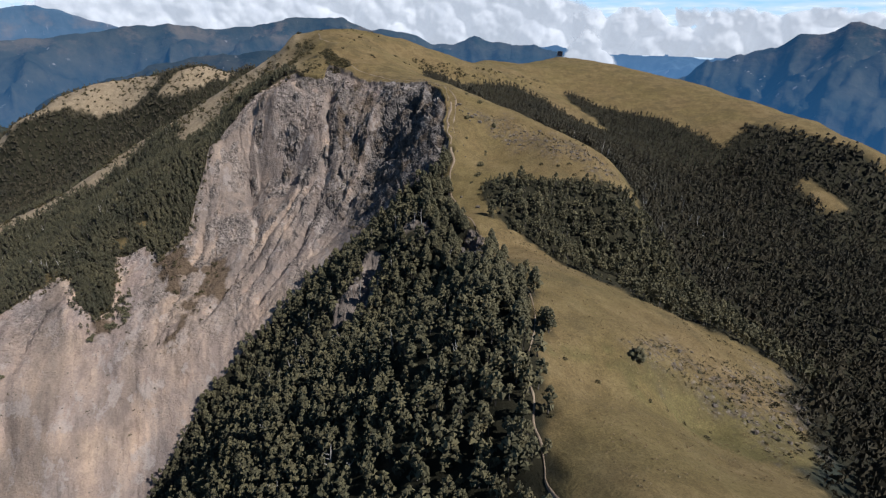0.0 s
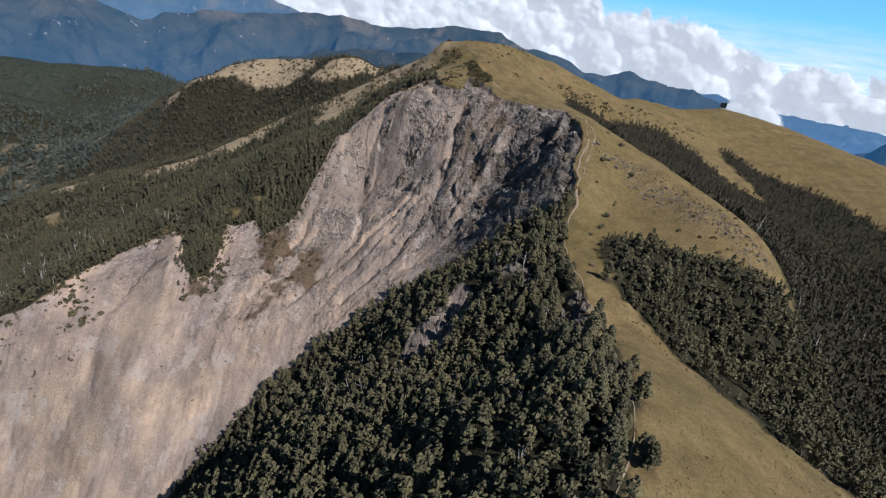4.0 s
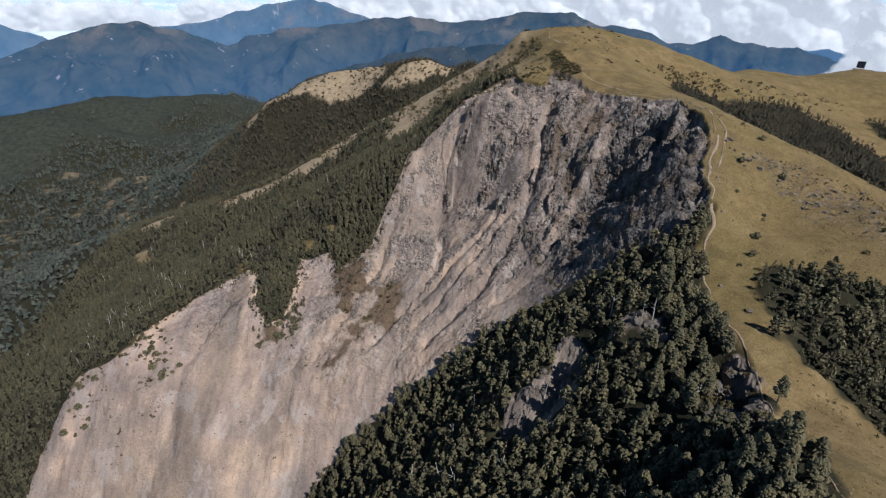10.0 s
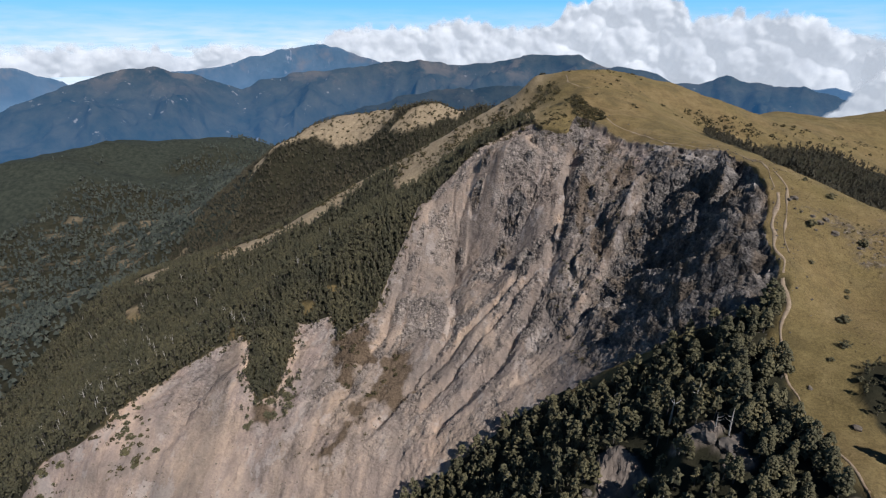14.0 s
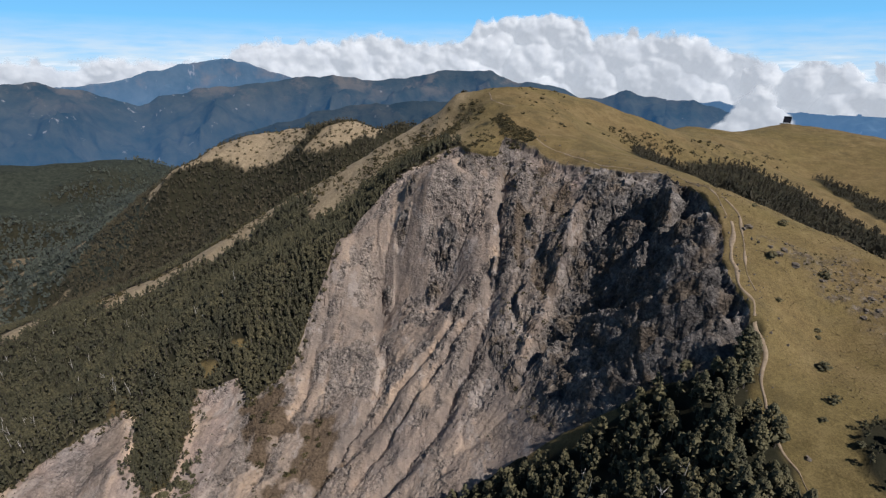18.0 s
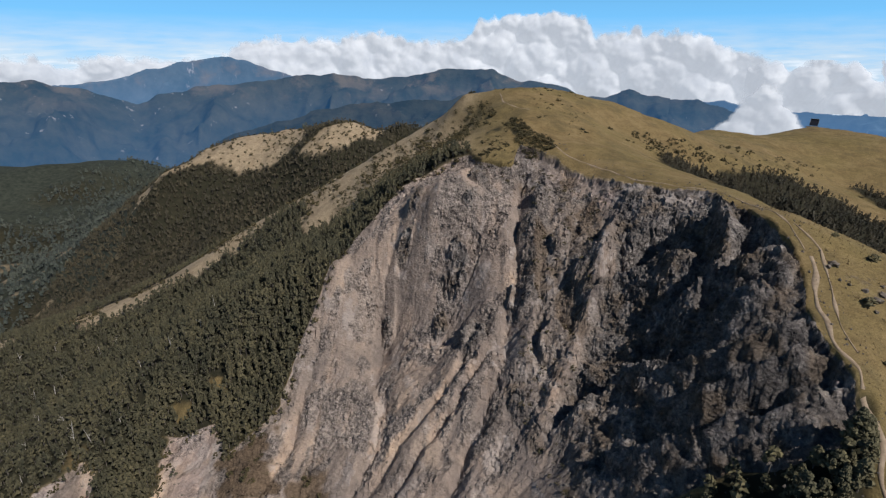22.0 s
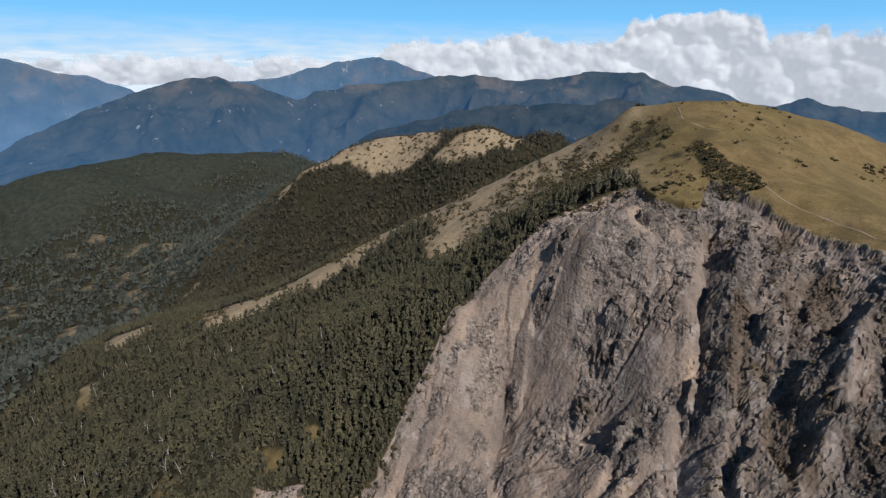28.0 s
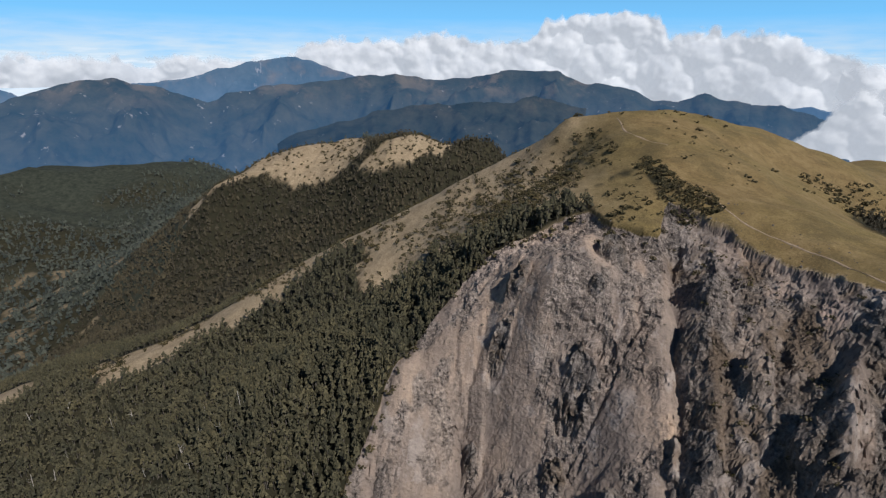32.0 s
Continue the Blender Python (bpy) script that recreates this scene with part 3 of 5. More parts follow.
    face = blend(n, l, 0.75, face, ramp(n, l, noise_node(n, l, pos, 0.42, 9, 0.78), (0.38, (0.30, 0.29, 0.30)), (0.46, (0.80, 0.79, 0.78)), (0.54, (1.08, 1.07, 1.05)), (0.64, (1.40, 1.38, 1.35))), "MULTIPLY")
    face = blend(n, l, fresh, face, ramp(n, l, noise_node(n, l, pos, 0.035, 7, 0.6, (1, 1, 0.5)), (0.34, (0.185, 0.158, 0.141)), (0.46, (0.245, 0.203, 0.175)), (0.56, (0.300, 0.241, 0.198)), (0.68, (0.380, 0.298, 0.230))))
    face = blend(n, l, blend(n, l, 0.62, (0.0, 0.0, 0.0), pale), face, ramp(n, l, noise_node(n, l, pos, 0.032, 6, 0.6, (1, 1, 0.6)), (0.36, (0.320, 0.276, 0.256)), (0.50, (0.430, 0.328, 0.275)), (0.62, (0.580, 0.440, 0.325))))
    patch = ramp(n, l, noise_node(n, l, pos, 0.075, 6, 0.62, (1.0, 0.45, 0.6)), (0.34, (0.60, 0.59, 0.60)), (0.45, (0.84, 0.82, 0.81)), (0.55, (1.05, 1.02, 0.99)), (0.66, (1.24, 1.16, 1.07)))
    face = blend(n, l, blend(n, l, 0.9, (0.0, 0.0, 0.0), fresh), face, patch, "MULTIPLY")
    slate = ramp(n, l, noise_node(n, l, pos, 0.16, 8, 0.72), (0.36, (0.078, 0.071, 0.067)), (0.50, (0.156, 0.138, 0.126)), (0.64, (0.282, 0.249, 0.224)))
    crack = n.new("ShaderNodeTexVoronoi")
    crack.feature = "DISTANCE_TO_EDGE"
    crack.inputs["Scale"].default_value = 0.42
    mp = n.new("ShaderNodeMapping")
    mp.inputs["Scale"].default_value, mp.inputs["Rotation"].default_value = (1.0, 1.15, 1.0), (0.5, 0.3, 0.2)
    wob = n.new("ShaderNodeVectorMath")
    wob.operation = "MULTIPLY_ADD"
    wn_ = n.new("ShaderNodeTexNoise")
    wn_.inputs["Scale"].default_value, wn_.inputs["Detail"].default_value = 0.35, 4
    l.new(pos, wn_.inputs["Vector"])
    l.new(wn_.outputs["Color"], wob.inputs[0])
    wob.inputs[1].default_value = (3, 3, 3)
    l.new(pos, wob.inputs[2])
    l.new(wob.outputs[0], mp.inputs[0])
    l.new(mp.outputs[0], crack.inputs["Vector"])
    seams = ramp(n, l, crack.outputs["Distance"], (0.0, (0.35, 0.35, 0.36)), (0.10, (1.0, 1.0, 1.0)))
    slate = blend(n, l, 0.45, slate, seams, "MULTIPLY")
    face = blend(n, l, blend(n, l, 1.0, blend(n, l, fresh, (0.55, 0.55, 0.55), (0.1, 0.1, 0.1)), ramp(n, l, noise_node(n, l, pos, 0.05, 4), (0.45, (0, 0, 0)), (0.58, (1, 1, 1))), "MULTIPLY"), face, seams, "MULTIPLY")
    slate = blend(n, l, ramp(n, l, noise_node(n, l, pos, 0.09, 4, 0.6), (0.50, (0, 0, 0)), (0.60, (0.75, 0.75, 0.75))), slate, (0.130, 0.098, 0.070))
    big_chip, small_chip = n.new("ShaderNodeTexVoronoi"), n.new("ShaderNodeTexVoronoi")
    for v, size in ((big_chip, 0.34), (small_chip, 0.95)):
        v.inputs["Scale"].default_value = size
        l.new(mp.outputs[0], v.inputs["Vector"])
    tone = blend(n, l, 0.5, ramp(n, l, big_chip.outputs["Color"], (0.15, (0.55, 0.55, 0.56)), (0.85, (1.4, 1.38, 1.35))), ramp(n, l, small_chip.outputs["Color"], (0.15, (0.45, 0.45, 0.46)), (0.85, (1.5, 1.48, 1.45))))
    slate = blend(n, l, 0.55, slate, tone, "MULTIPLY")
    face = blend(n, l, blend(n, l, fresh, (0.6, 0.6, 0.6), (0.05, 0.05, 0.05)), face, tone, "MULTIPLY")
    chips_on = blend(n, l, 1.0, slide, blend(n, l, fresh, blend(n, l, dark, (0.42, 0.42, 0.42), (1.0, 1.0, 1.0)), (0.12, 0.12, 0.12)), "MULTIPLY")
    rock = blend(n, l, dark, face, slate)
    streak = noise_node(n, l, pos, 1.0, 4, 0.5, (0.075, 0.018, 0.03))
    rock = blend(n, l, fresh, rock, blend(n, l, 0.85, rock, ramp(n, l, streak, (0.34, (0.82, 0.82, 0.84)), (0.5, (1.0, 0.99, 0.98)), (0.66, (1.18, 1.12, 1.05))), "MULTIPLY"))
    # thin runnels, washed stone and dust on the loose ground
    runnel = noise_node(n, l, wob.outputs[0], 1.0, 4, 0.6, (0.34, 0.035, 0.06))
    loose = ramp(n, l, runnel, (0.36, (0.66, 0.65, 0.65)), (0.44, (0.95, 0.94, 0.94)), (0.56, (1.03, 1.02, 1.0)), (0.66, (1.22, 1.17, 1.10)))
    rock = blend(n, l, blend(n, l, 0.75, (0.0, 0.0, 0.0), fresh), rock, loose, "MULTIPLY")
    washed = ramp(n, l, noise_node(n, l, wob.outputs[0], 0.1, 7, 0.65, (1.0, 0.5, 0.7)), (0.55, (0, 0, 0)), (0.60, (0.55, 0.55, 0.55)))
    rock = blend(n, l, blend(n, l, 1.0, fresh, washed, "MULTIPLY"), rock, (0.385, 0.335, 0.300))
    rock = blend(n, l, blend(n, l, fresh, (0.7, 0.7, 0.7), (0.10, 0.10, 0.10)), rock, ramp(n, l, noise_node(n, l, pos, 0.9, 7, 0.75), (0.36, (0.38, 0.38, 0.39)), (0.50, (1.0, 1.0, 1.0)), (0.64, (1.42, 1.41, 1.38))), "MULTIPLY")
    rock = blend(n, l, scrub, rock, ramp(n, l, fine, (0.3, (0.070, 0.049, 0.033)), (0.7, (0.175, 0.126, 0.085))))
    stone = ramp(n, l, noise_node(n, l, pos, 0.7, 5, 0.7), (0.38, (0.060, 0.048, 0.038)), (0.52, (0.115, 0.092, 0.072)), (0.64, (0.24, 0.205, 0.175)))
    col = blend(n, l, grass, floor, gold)
    col = blend(n, l, blend(n, l, 1.0, stony, ramp(n, l, noise_node(n, l, pos, 0.45, 5, 0.7), (0.48, (0.05, 0.05, 0.05)), (0.58, (0.8, 0.8, 0.8))), "MULTIPLY"), col, stone)
    col = blend(n, l, bare, col, ramp(n, l, mid, (0.36, (0.092, 0.074, 0.062)), (0.62, (0.235, 0.189, 0.156))))
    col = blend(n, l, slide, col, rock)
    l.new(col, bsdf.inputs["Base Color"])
    chip = n.new("ShaderNodeTexVoronoi")
    chip.inputs["Scale"].default_value = 0.75
    l.new(mp.outputs[0], chip.inputs["Vector"])
    shard = blend(n, l, 0.45, noise_node(n, l, pos, 0.5, 9, 0.75), chip.outputs["Distance"])
    smoothed = blend(n, l, 1.0, slide, blend(n, l, fresh, (1, 1, 1), (0.12, 0.12, 0.12)), "MULTIPLY")
    h = blend(n, l, smoothed, blend(n, l, blend(n, l, slide, (0.30, 0.30, 0.30), (0.12, 0.12, 0.12)), (0.5, 0.5, 0.5), blend(n, l, 0.5, fine, mid)), shard)
    # chips of rock: each lies at its own angle
    turned = n.new("ShaderNodeVectorMath")
    turned.operation = "MULTIPLY_ADD"
    l.new(blend(n, l, chips_on, (0.5, 0.5, 0.5), blend(n, l, 0.45, big_chip.outputs["Color"], small_chip.outputs["Color"])), turned.inputs[0])
    turned.inputs[1].default_value = (1.2, 1.2, 1.2)
    lowered = n.new("ShaderNodeVectorMath")
    lowered.operation = "SUBTRACT"
    l.new(n.new("ShaderNodeNewGeometry").outputs["Normal"], lowered.inputs[0])
    lowered.inputs[1].default_value = (0.6, 0.6, 0.6)
    l.new(lowered.outputs[0], turned.inputs[2])
    unit = n.new("ShaderNodeVectorMath")
    unit.operation = "NORMALIZE"
    l.new(turned.outputs[0], unit.inputs[0])
    bump(n, l, bsdf, h, 0.9, 2.2, unit.outputs[0])
    return m


def leaf_material(name, low, high, scale=0.12):
    m, n, l, bsdf = material(name, 0.75, 0.15)
    geo = n.new("ShaderNodeNewGeometry")
    c = ramp(n, l, geo.outputs["Random Per Island"], (0.0, low), (1.0, high))
    c = blend(n, l, 0.8, c, ramp(n, l, noise_node(n, l, geo.outputs["Position"], scale, 3), (0.3, (0.62, 0.67, 0.68)), (0.7, (1.36, 1.27, 1.10))), "MULTIPLY")
    l.new(c, bsdf.inputs["Base Color"])
    return m


def grain_material(name, low, high, scale, stretch=(1, 1, 0.2), rough=0.9, depth=0.02):
    m, n, l, bsdf = material(name, rough, 0.2)
    pos = n.new("ShaderNodeTexCoord").outputs["Object"]
    f = noise_node(n, l, pos, scale, 6, 0.65, stretch)
    l.new(ramp(n, l, f, (0.3, low), (0.7, high)), bsdf.inputs["Base Color"])
    bump(n, l, bsdf, f, 0.6, depth)
    return m


GROUND = ground_material()
NEEDLES = leaf_material("fir_needles", (0.076, 0.070, 0.043), (0.134, 0.120, 0.069))
FLANK_NEEDLES = leaf_material("flank_needles", (0.047, 0.045, 0.029), (0.097, 0.088, 0.054), 0.06)
FAR_NEEDLES = leaf_material("distant_needles", (0.036, 0.032, 0.022), (0.070, 0.060, 0.039), 0.03)
# The blue tint in these needles stands in for haze over the valley.
HAZED_NEEDLES = leaf_material("hazed_valley_needles", (0.040, 0.048, 0.044), (0.078, 0.087, 0.074), 0.03)
SHRUB_LEAF = leaf_material("shrub_leaves", (0.034, 0.030, 0.015), (0.092, 0.074, 0.036))
TUSSOCK = leaf_material("dry_tussock", (0.165, 0.120, 0.066), (0.255, 0.190, 0.108))
BARK = grain_material("fir_bark", (0.06, 0.05, 0.042), (0.17, 0.15, 0.13), 2.0)
DEAD = grain_material("bleached_wood", (0.22, 0.20, 0.18), (0.48, 0.45, 0.41), 2.5)
STONE = grain_material("slate_stone", (0.050, 0.044, 0.040), (0.180, 0.152, 0.128), 0.8, (1, 1, 1), 0.9, 0.25)
PALE_STONE = grain_material("weathered_stone", (0.085, 0.070, 0.056), (0.22, 0.182, 0.145), 0.9, (1, 1, 1), 0.9, 0.2)
EARTH = grain_material("trodden_earth", (0.20, 0.145, 0.095), (0.34, 0.262, 0.185), 0.8, (1, 1, 1), 0.95, 0.05)
PANEL = grain_material("dark_panel", (0.012, 0.014, 0.022), (0.03, 0.032, 0.045), 1.0, (1, 1, 1), 0.5, 0.01)
STEEL = grain_material("galvanised_steel", (0.20, 0.21, 0.22), (0.38, 0.39, 0.40), 3.0, (1, 1, 1), 0.5, 0.005)


# ---- mesh helpers ----
def mesh_from(name, verts, faces, mats, slots=None, flat=True):
    """A mesh from arrays of places and of equal-sided faces."""
    me = bpy.data.meshes.new(name)
    verts, faces = np.asarray(verts, np.float32), np.asarray(faces, np.int32)
    k = faces.shape[1]
    me.vertices.add(len(verts))
    me.vertices.foreach_set("co", verts.ravel())
    me.loops.add(faces.size)
    me.loops.foreach_set("vertex_index", faces.ravel())
    me.polygons.add(len(faces))
    me.polygons.foreach_set("loop_start", np.arange(0, faces.size, k, dtype=np.int32))
    me.polygons.foreach_set("loop_total", np.full(len(faces), k, np.int32))
    for m in mats:
        me.materials.append(m)
    if slots is not None:
        me.polygons.foreach_set("material_index", np.asarray(slots, np.int32))
    me.polygons.foreach_set("use_smooth", np.full(len(faces), not flat))
    me.update()
    me.validate()
    return me


def part(name, me, parent, label=""):
    """A mesh (or the mesh of a bmesh) as one object under a thing or a part."""
    ob = new(name, me)
    ob.parent = parent
    if label:
        ob["label"] = label
    return ob


def bm_mesh(name, bm, mat):
    me = bpy.data.meshes.new(name)
    bm.to_mesh(me)
    bm.free()
    me.materials.append(mat)
    return me


def tube(path, radii, sides):
    """Rings along a path; returns places and triangles."""
    path, rings, faces = np.asarray(path, float), [], []
    for i, (p, r) in enumerate(zip(path, radii)):
        d = path[min(i + 1, len(path) - 1)] - path[max(i - 1, 0)]
        d = d / np.linalg.norm(d)
        a = np.cross(d, (0.31, 0.95, 0.05) if abs(d[2]) > 0.5 else (0, 0, 1))
        a /= np.linalg.norm(a)
        b = np.cross(d, a)
        w = np.arange(sides) / sides * 2 * np.pi
        rings.append(p + r * (np.cos(w)[:, None] * a + np.sin(w)[:, None] * b))
    for i in range(len(path) - 1):
        for j in range(sides):
            a, b = i * sides + j, i * sides + (j + 1) % sides
            faces += [(a, b, b + sides), (a, b + sides, a + sides)]
    return np.concatenate(rings), np.array(faces)


def joined(pieces):
    verts, faces, base = [], [], 0
    for v, f in pieces:
        verts.append(v)
        faces.append(np.asarray(f) + base)
        base += len(v)
    return np.concatenate(verts), np.concatenate(faces)


SPINDLE = np.array([(1, 0, 0), (-0.5, 0.87, 0), (-0.5, -0.87, 0), (0, 0, 1), (0, 0, -1)], float)
SPINDLE_F = np.array([(0, 1, 3), (1, 2, 3), (2, 0, 3), (1, 0, 4), (2, 1, 4), (0, 2, 4)])
TETRA = np.array([(0.94, 0, -0.33), (-0.47, 0.82, -0.33), (-0.47, -0.82, -0.33), (0, 0, 1)], float)
TETRA_F = np.array([(0, 1, 3), (1, 2, 3), (2, 0, 3)])
OCTA = np.array([(1, 0, 0), (0, 1, 0), (-1, 0, 0), (0, -1, 0), (0, 0, 1), (0, 0, -1)], float)
OCTA_F = np.array([(0, 1, 4), (1, 2, 4), (2, 3, 4), (3, 0, 4), (1, 0, 5), (2, 1, 5), (3, 2, 5), (0, 3, 5)])


def tufts(rng, n, height, radius, start, size, kind, shape=OCTA, shape_f=OCTA_F):
    """Clumps of needles or leaves that fill an uneven crown."""
    h = rng.random(n) ** 0.8
    a = rng.random(n) * 2 * np.pi
    lean = 1 + 0.35 * np.sin(a * 2 + rng.random() * 6) * rng.random()
    if kind == "fir":
        full = (1 - h) ** 0.62 * (0.55 + 0.45 * np.abs(np.sin(h * 9 + rng.random() * 3))) + 0.10
    else:
        full = np.sqrt(np.clip(1 - (h * 1.7 - 0.7) ** 2, 0.05, 1))
    r = radius * full * lean * (0.35 + 0.65 * np.sqrt(rng.random(n)))
    c = np.stack([np.cos(a) * r, np.sin(a) * r, height * (start + (1 - start) * h)], -1)
    s = size * (0.65 + 0.7 * rng.random(n)) * (1.15 - 0.5 * h)
    k = len(shape)
    jig = shape[None] * (1 + 0.5 * (rng.random((n, k, 1)) - 0.5)) + 0.25 * (rng.random((n, k, 3)) - 0.5)
    w = rng.random(n) * 6.28
    cw, sw = np.cos(w)[:, None], np.sin(w)[:, None]
    jig = np.stack([jig[..., 0] * cw - jig[..., 1] * sw, jig[..., 0] * sw + jig[..., 1] * cw, jig[..., 2] * (0.95 if kind == "fir" else 0.62) - 0.12 * r[:, None] / max(radius, 0.1)], -1)
    v = c[:, None] + jig * s[:, None, None]
    f = shape_f[None] + k * np.arange(n)[:, None, None]
    return v.reshape(-1, 3), f.reshape(-1, 3)


# ---- the ground: one sheet to the horizon ----
def spread(start, end, first, grow):
    out, step, at = [], first, start
    while abs(at) < abs(end):
        at += math.copysign(step, end - start)
        step *= grow
        out.append(at)
    return out


GX = np.r_[spread(-560, -4700, 5, 1.09)[::-1], np.arange(-560, -290, 5.0), np.arange(-290, -110, 2.0), np.arange(-110, -40, 0.7), np.arange(-40, 100, 0.56), np.arange(100, 340, 3.4), spread(340, 4700, 3.5, 1.09)]
GY = np.r_[spread(-170, -4700, 5, 1.10)[::-1], np.arange(-170, 18, 2.6), np.arange(18, 84, 1.0), np.arange(84, 112, 1.2), np.arange(112, 150, 0.6), np.arange(150, 290, 0.45), np.arange(292, 440, 2.6), np.arange(440, 900, 6.0), spread(900, 4700, 7, 1.09)]
mx, my = np.meshgrid(GX, GY)
mz, z_slide, z_grass, z_dark, z_black, z_scrub, z_bare, z_stony = land(mx, my)
at = np.arange(mx.size).reshape(mx.shape)
quads = np.stack([at[:-1, :-1], at[:-1, 1:], at[1:, 1:], at[1:, :-1]], -1).reshape(-1, 4)
lie = np.hypot(*np.gradient(mz, GY, GX)) - np.hypot(*np.gradient(base_height(mx, my), GY, GX))
CHUTE = np.where((mx > -305) & (mx < 105) & (my > -45) & (my < 299), sample(FORMS[1], mx, my), 0)
FRESH = smooth(175, 105, my + 0.12 * mx + 22 * fractal(mx / 30, my / 30, 3, 71)) * 0.85
for line, depth, width in GULLIES[:5]:
    near = (mx > -110) & (mx < 60) & (my > 130) & (my < 285)
    CHUTE[near] = np.maximum(CHUTE[near], smooth(3.4, 1.2, line_distance(line, mx[near] + 2.5 * fractal(mx[near] / 22, my[near] / 22, 4, 41) + 1.5, my[near])))
TALUS = 1 - outcrop(mx, my)
FRESH = np.clip(np.maximum(np.maximum(FRESH, 0.75 * TALUS), CHUTE * 0.95) * (0.35 + 0.65 * smooth(1.6, 0.4, lie)), 0, 1) * (1 - 0.6 * z_black)
PALE = smooth(40, -20, mx + 8 * fractal(mx / 20, my / 20, 2, 72)) * smooth(255, 305, my)
bank = (z_slide > 0) & (mx < -95)
PALE[bank] = smooth(34, 4, edge_distance(SLIDE, mx[bank], my[bank]) + 9 * fractal(mx[bank] / 14, my[bank] / 14, 3, 74))
verts = np.stack([mx, my, mz], -1)
scarp = z_bare > 0.05
core = ((z_slide > 0.02) & (mx > -300)) | scarp
gy_, gx_ = np.gradient(base_height(mx, my), GY, GX)
lean = np.stack([-gx_, -gy_, np.ones(mx.shape)], -1)
lean /= np.linalg.norm(lean, axis=-1, keepdims=True)
p, up = verts[core], lean[core]
solid, dk, bk = outcrop(p[:, 0], p[:, 1]), z_dark[core], z_black[core]
solid = np.maximum(0.6 * solid * (1 - 0.5 * dk), np.maximum(np.where((p[:, 0] < 24) & (p[:, 1] > 150), 1.1, 0.5) * dk, 0.9 * bk))
solid = np.where(scarp[core], 0.7, solid)
wob = np.stack([noise3(p / 6, 301), noise3(p / 6, 302), noise3(p / 6, 303)], -1)
push = (0.5 + 1.5 * solid) * (lumps((p + 1.5 * wob) / 7.5, 3, 310) - 0.3) + (0.12 + 1.0 * solid) * blocks((p + 1.2 * wob) / 4.2, 3, 1.6)
fine = smooth(-125, -85, p[:, 0])
push += fine * (0.10 + 0.75 * solid) * blocks((p + 0.8 * wob) / 1.9, 11, 1.7) + fine * (0.08 + 0.45 * solid) * (lumps(p / 1.6, 2, 320) - 0.3)
verts[core] += up * (push * smooth(0.0, 0.7, np.maximum(z_slide, z_bare)[core]))[:, None]
foot = z_slide > 0
PALE[foot] = np.maximum(PALE[foot], 0.5 * smooth(165, 115, my[foot] + 0.10 * mx[foot] + 20 * fractal(mx[foot] / 26, my[foot] / 26, 3, 96)))
run = foot & (mx > -190) & (mx < -100) & (my < 190)
RUN = np.zeros(mx.shape)
RUN[run] = smooth(1.15, 0.7, (line_distance(RUNOUT, mx[run], my[run]) + 2.5 * fractal(mx[run] / 9, my[run] / 22, 3, 99)) / np.interp(my[run], (100, 187), (13, 2.5)))
PALE = PALE * (1 - 0.85 * RUN)
z_scrub = np.maximum(z_scrub, 0.2 * RUN)
lip = (z_slide > 0) & (mx > 38) & (my > 205)
PALE[lip] = np.maximum(PALE[lip], smooth(11, 4, edge_distance(SLIDE, mx[lip], my[lip]) + 5 * fractal(mx[lip] / 7, my[lip] / 7, 3, 97)))
FRESH[lip] = np.maximum(FRESH[lip], PALE[lip])
BAND = np.zeros(mx.shape)
near = (mx > 0) & (mx < 100) & (my > 155) & (my < 240)
for line in TALUS_LINES:
    BAND[near] = np.maximum(BAND[near], smooth(4.6, 1.6, line_distance(line, mx[near], my[near]) + 2.0 * fractal(mx[near] / 6, my[near] / 6, 3, 98)))
FRESH = np.maximum(FRESH, 0.9 * BAND)
me = mesh_from("ground", verts.reshape(-1, 3), quads, [GROUND], flat=False)
me.polygons.foreach_set("use_smooth", ((z_slide * np.where(my - 0.1 * mx < 150, 0.3, 1.0)).ravel()[quads].mean(1) < 0.4) & (z_bare.ravel()[quads].mean(1) < 0.4))
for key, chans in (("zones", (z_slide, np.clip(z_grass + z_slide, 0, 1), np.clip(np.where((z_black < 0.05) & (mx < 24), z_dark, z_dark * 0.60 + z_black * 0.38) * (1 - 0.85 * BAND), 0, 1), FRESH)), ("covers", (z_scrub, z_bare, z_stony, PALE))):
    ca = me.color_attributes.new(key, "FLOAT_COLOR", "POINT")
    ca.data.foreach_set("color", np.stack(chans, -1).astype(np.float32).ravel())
tagged(new("ground", me), "mountain ridge with golden grass, bare grey landslide and dark woods", "mountain", kind="structure")


def ground_at(x, y):
    return land(np.atleast_1d(np.asarray(x, float)), np.atleast_1d(np.asarray(y, float)))[0]


# ---- the woods ----
def scatter(rng, x0, x1, y0, y1, gap, keep):
    """Jittered places on a grid where keep() allows; with the ground's height."""
    gx, gy = np.meshgrid(np.arange(x0, x1, gap), np.arange(y0, y1, gap))
    x = gx.ravel() + (rng.random(gx.size) - 0.5) * gap * 1.5
    y = gy.ravel() + (rng.random(gx.size) - 0.5) * gap * 1.5
    z, slide, grass, dark, black, scrub, bare, stony = land(x, y)
    thin = fractal(x / 18, y / 18, 2, 81)
    ok = (slide < 0.3) & (grass < 0.4) & (bare < 0.4) & (line_distance(TRAIL, x, y) > 0.9) & ~((x > 20) & (y > 125) & (y < 300) & (x < 110)) & (thin > -1.05) & keep(x, y)
    return x[ok], y[ok], z[ok]


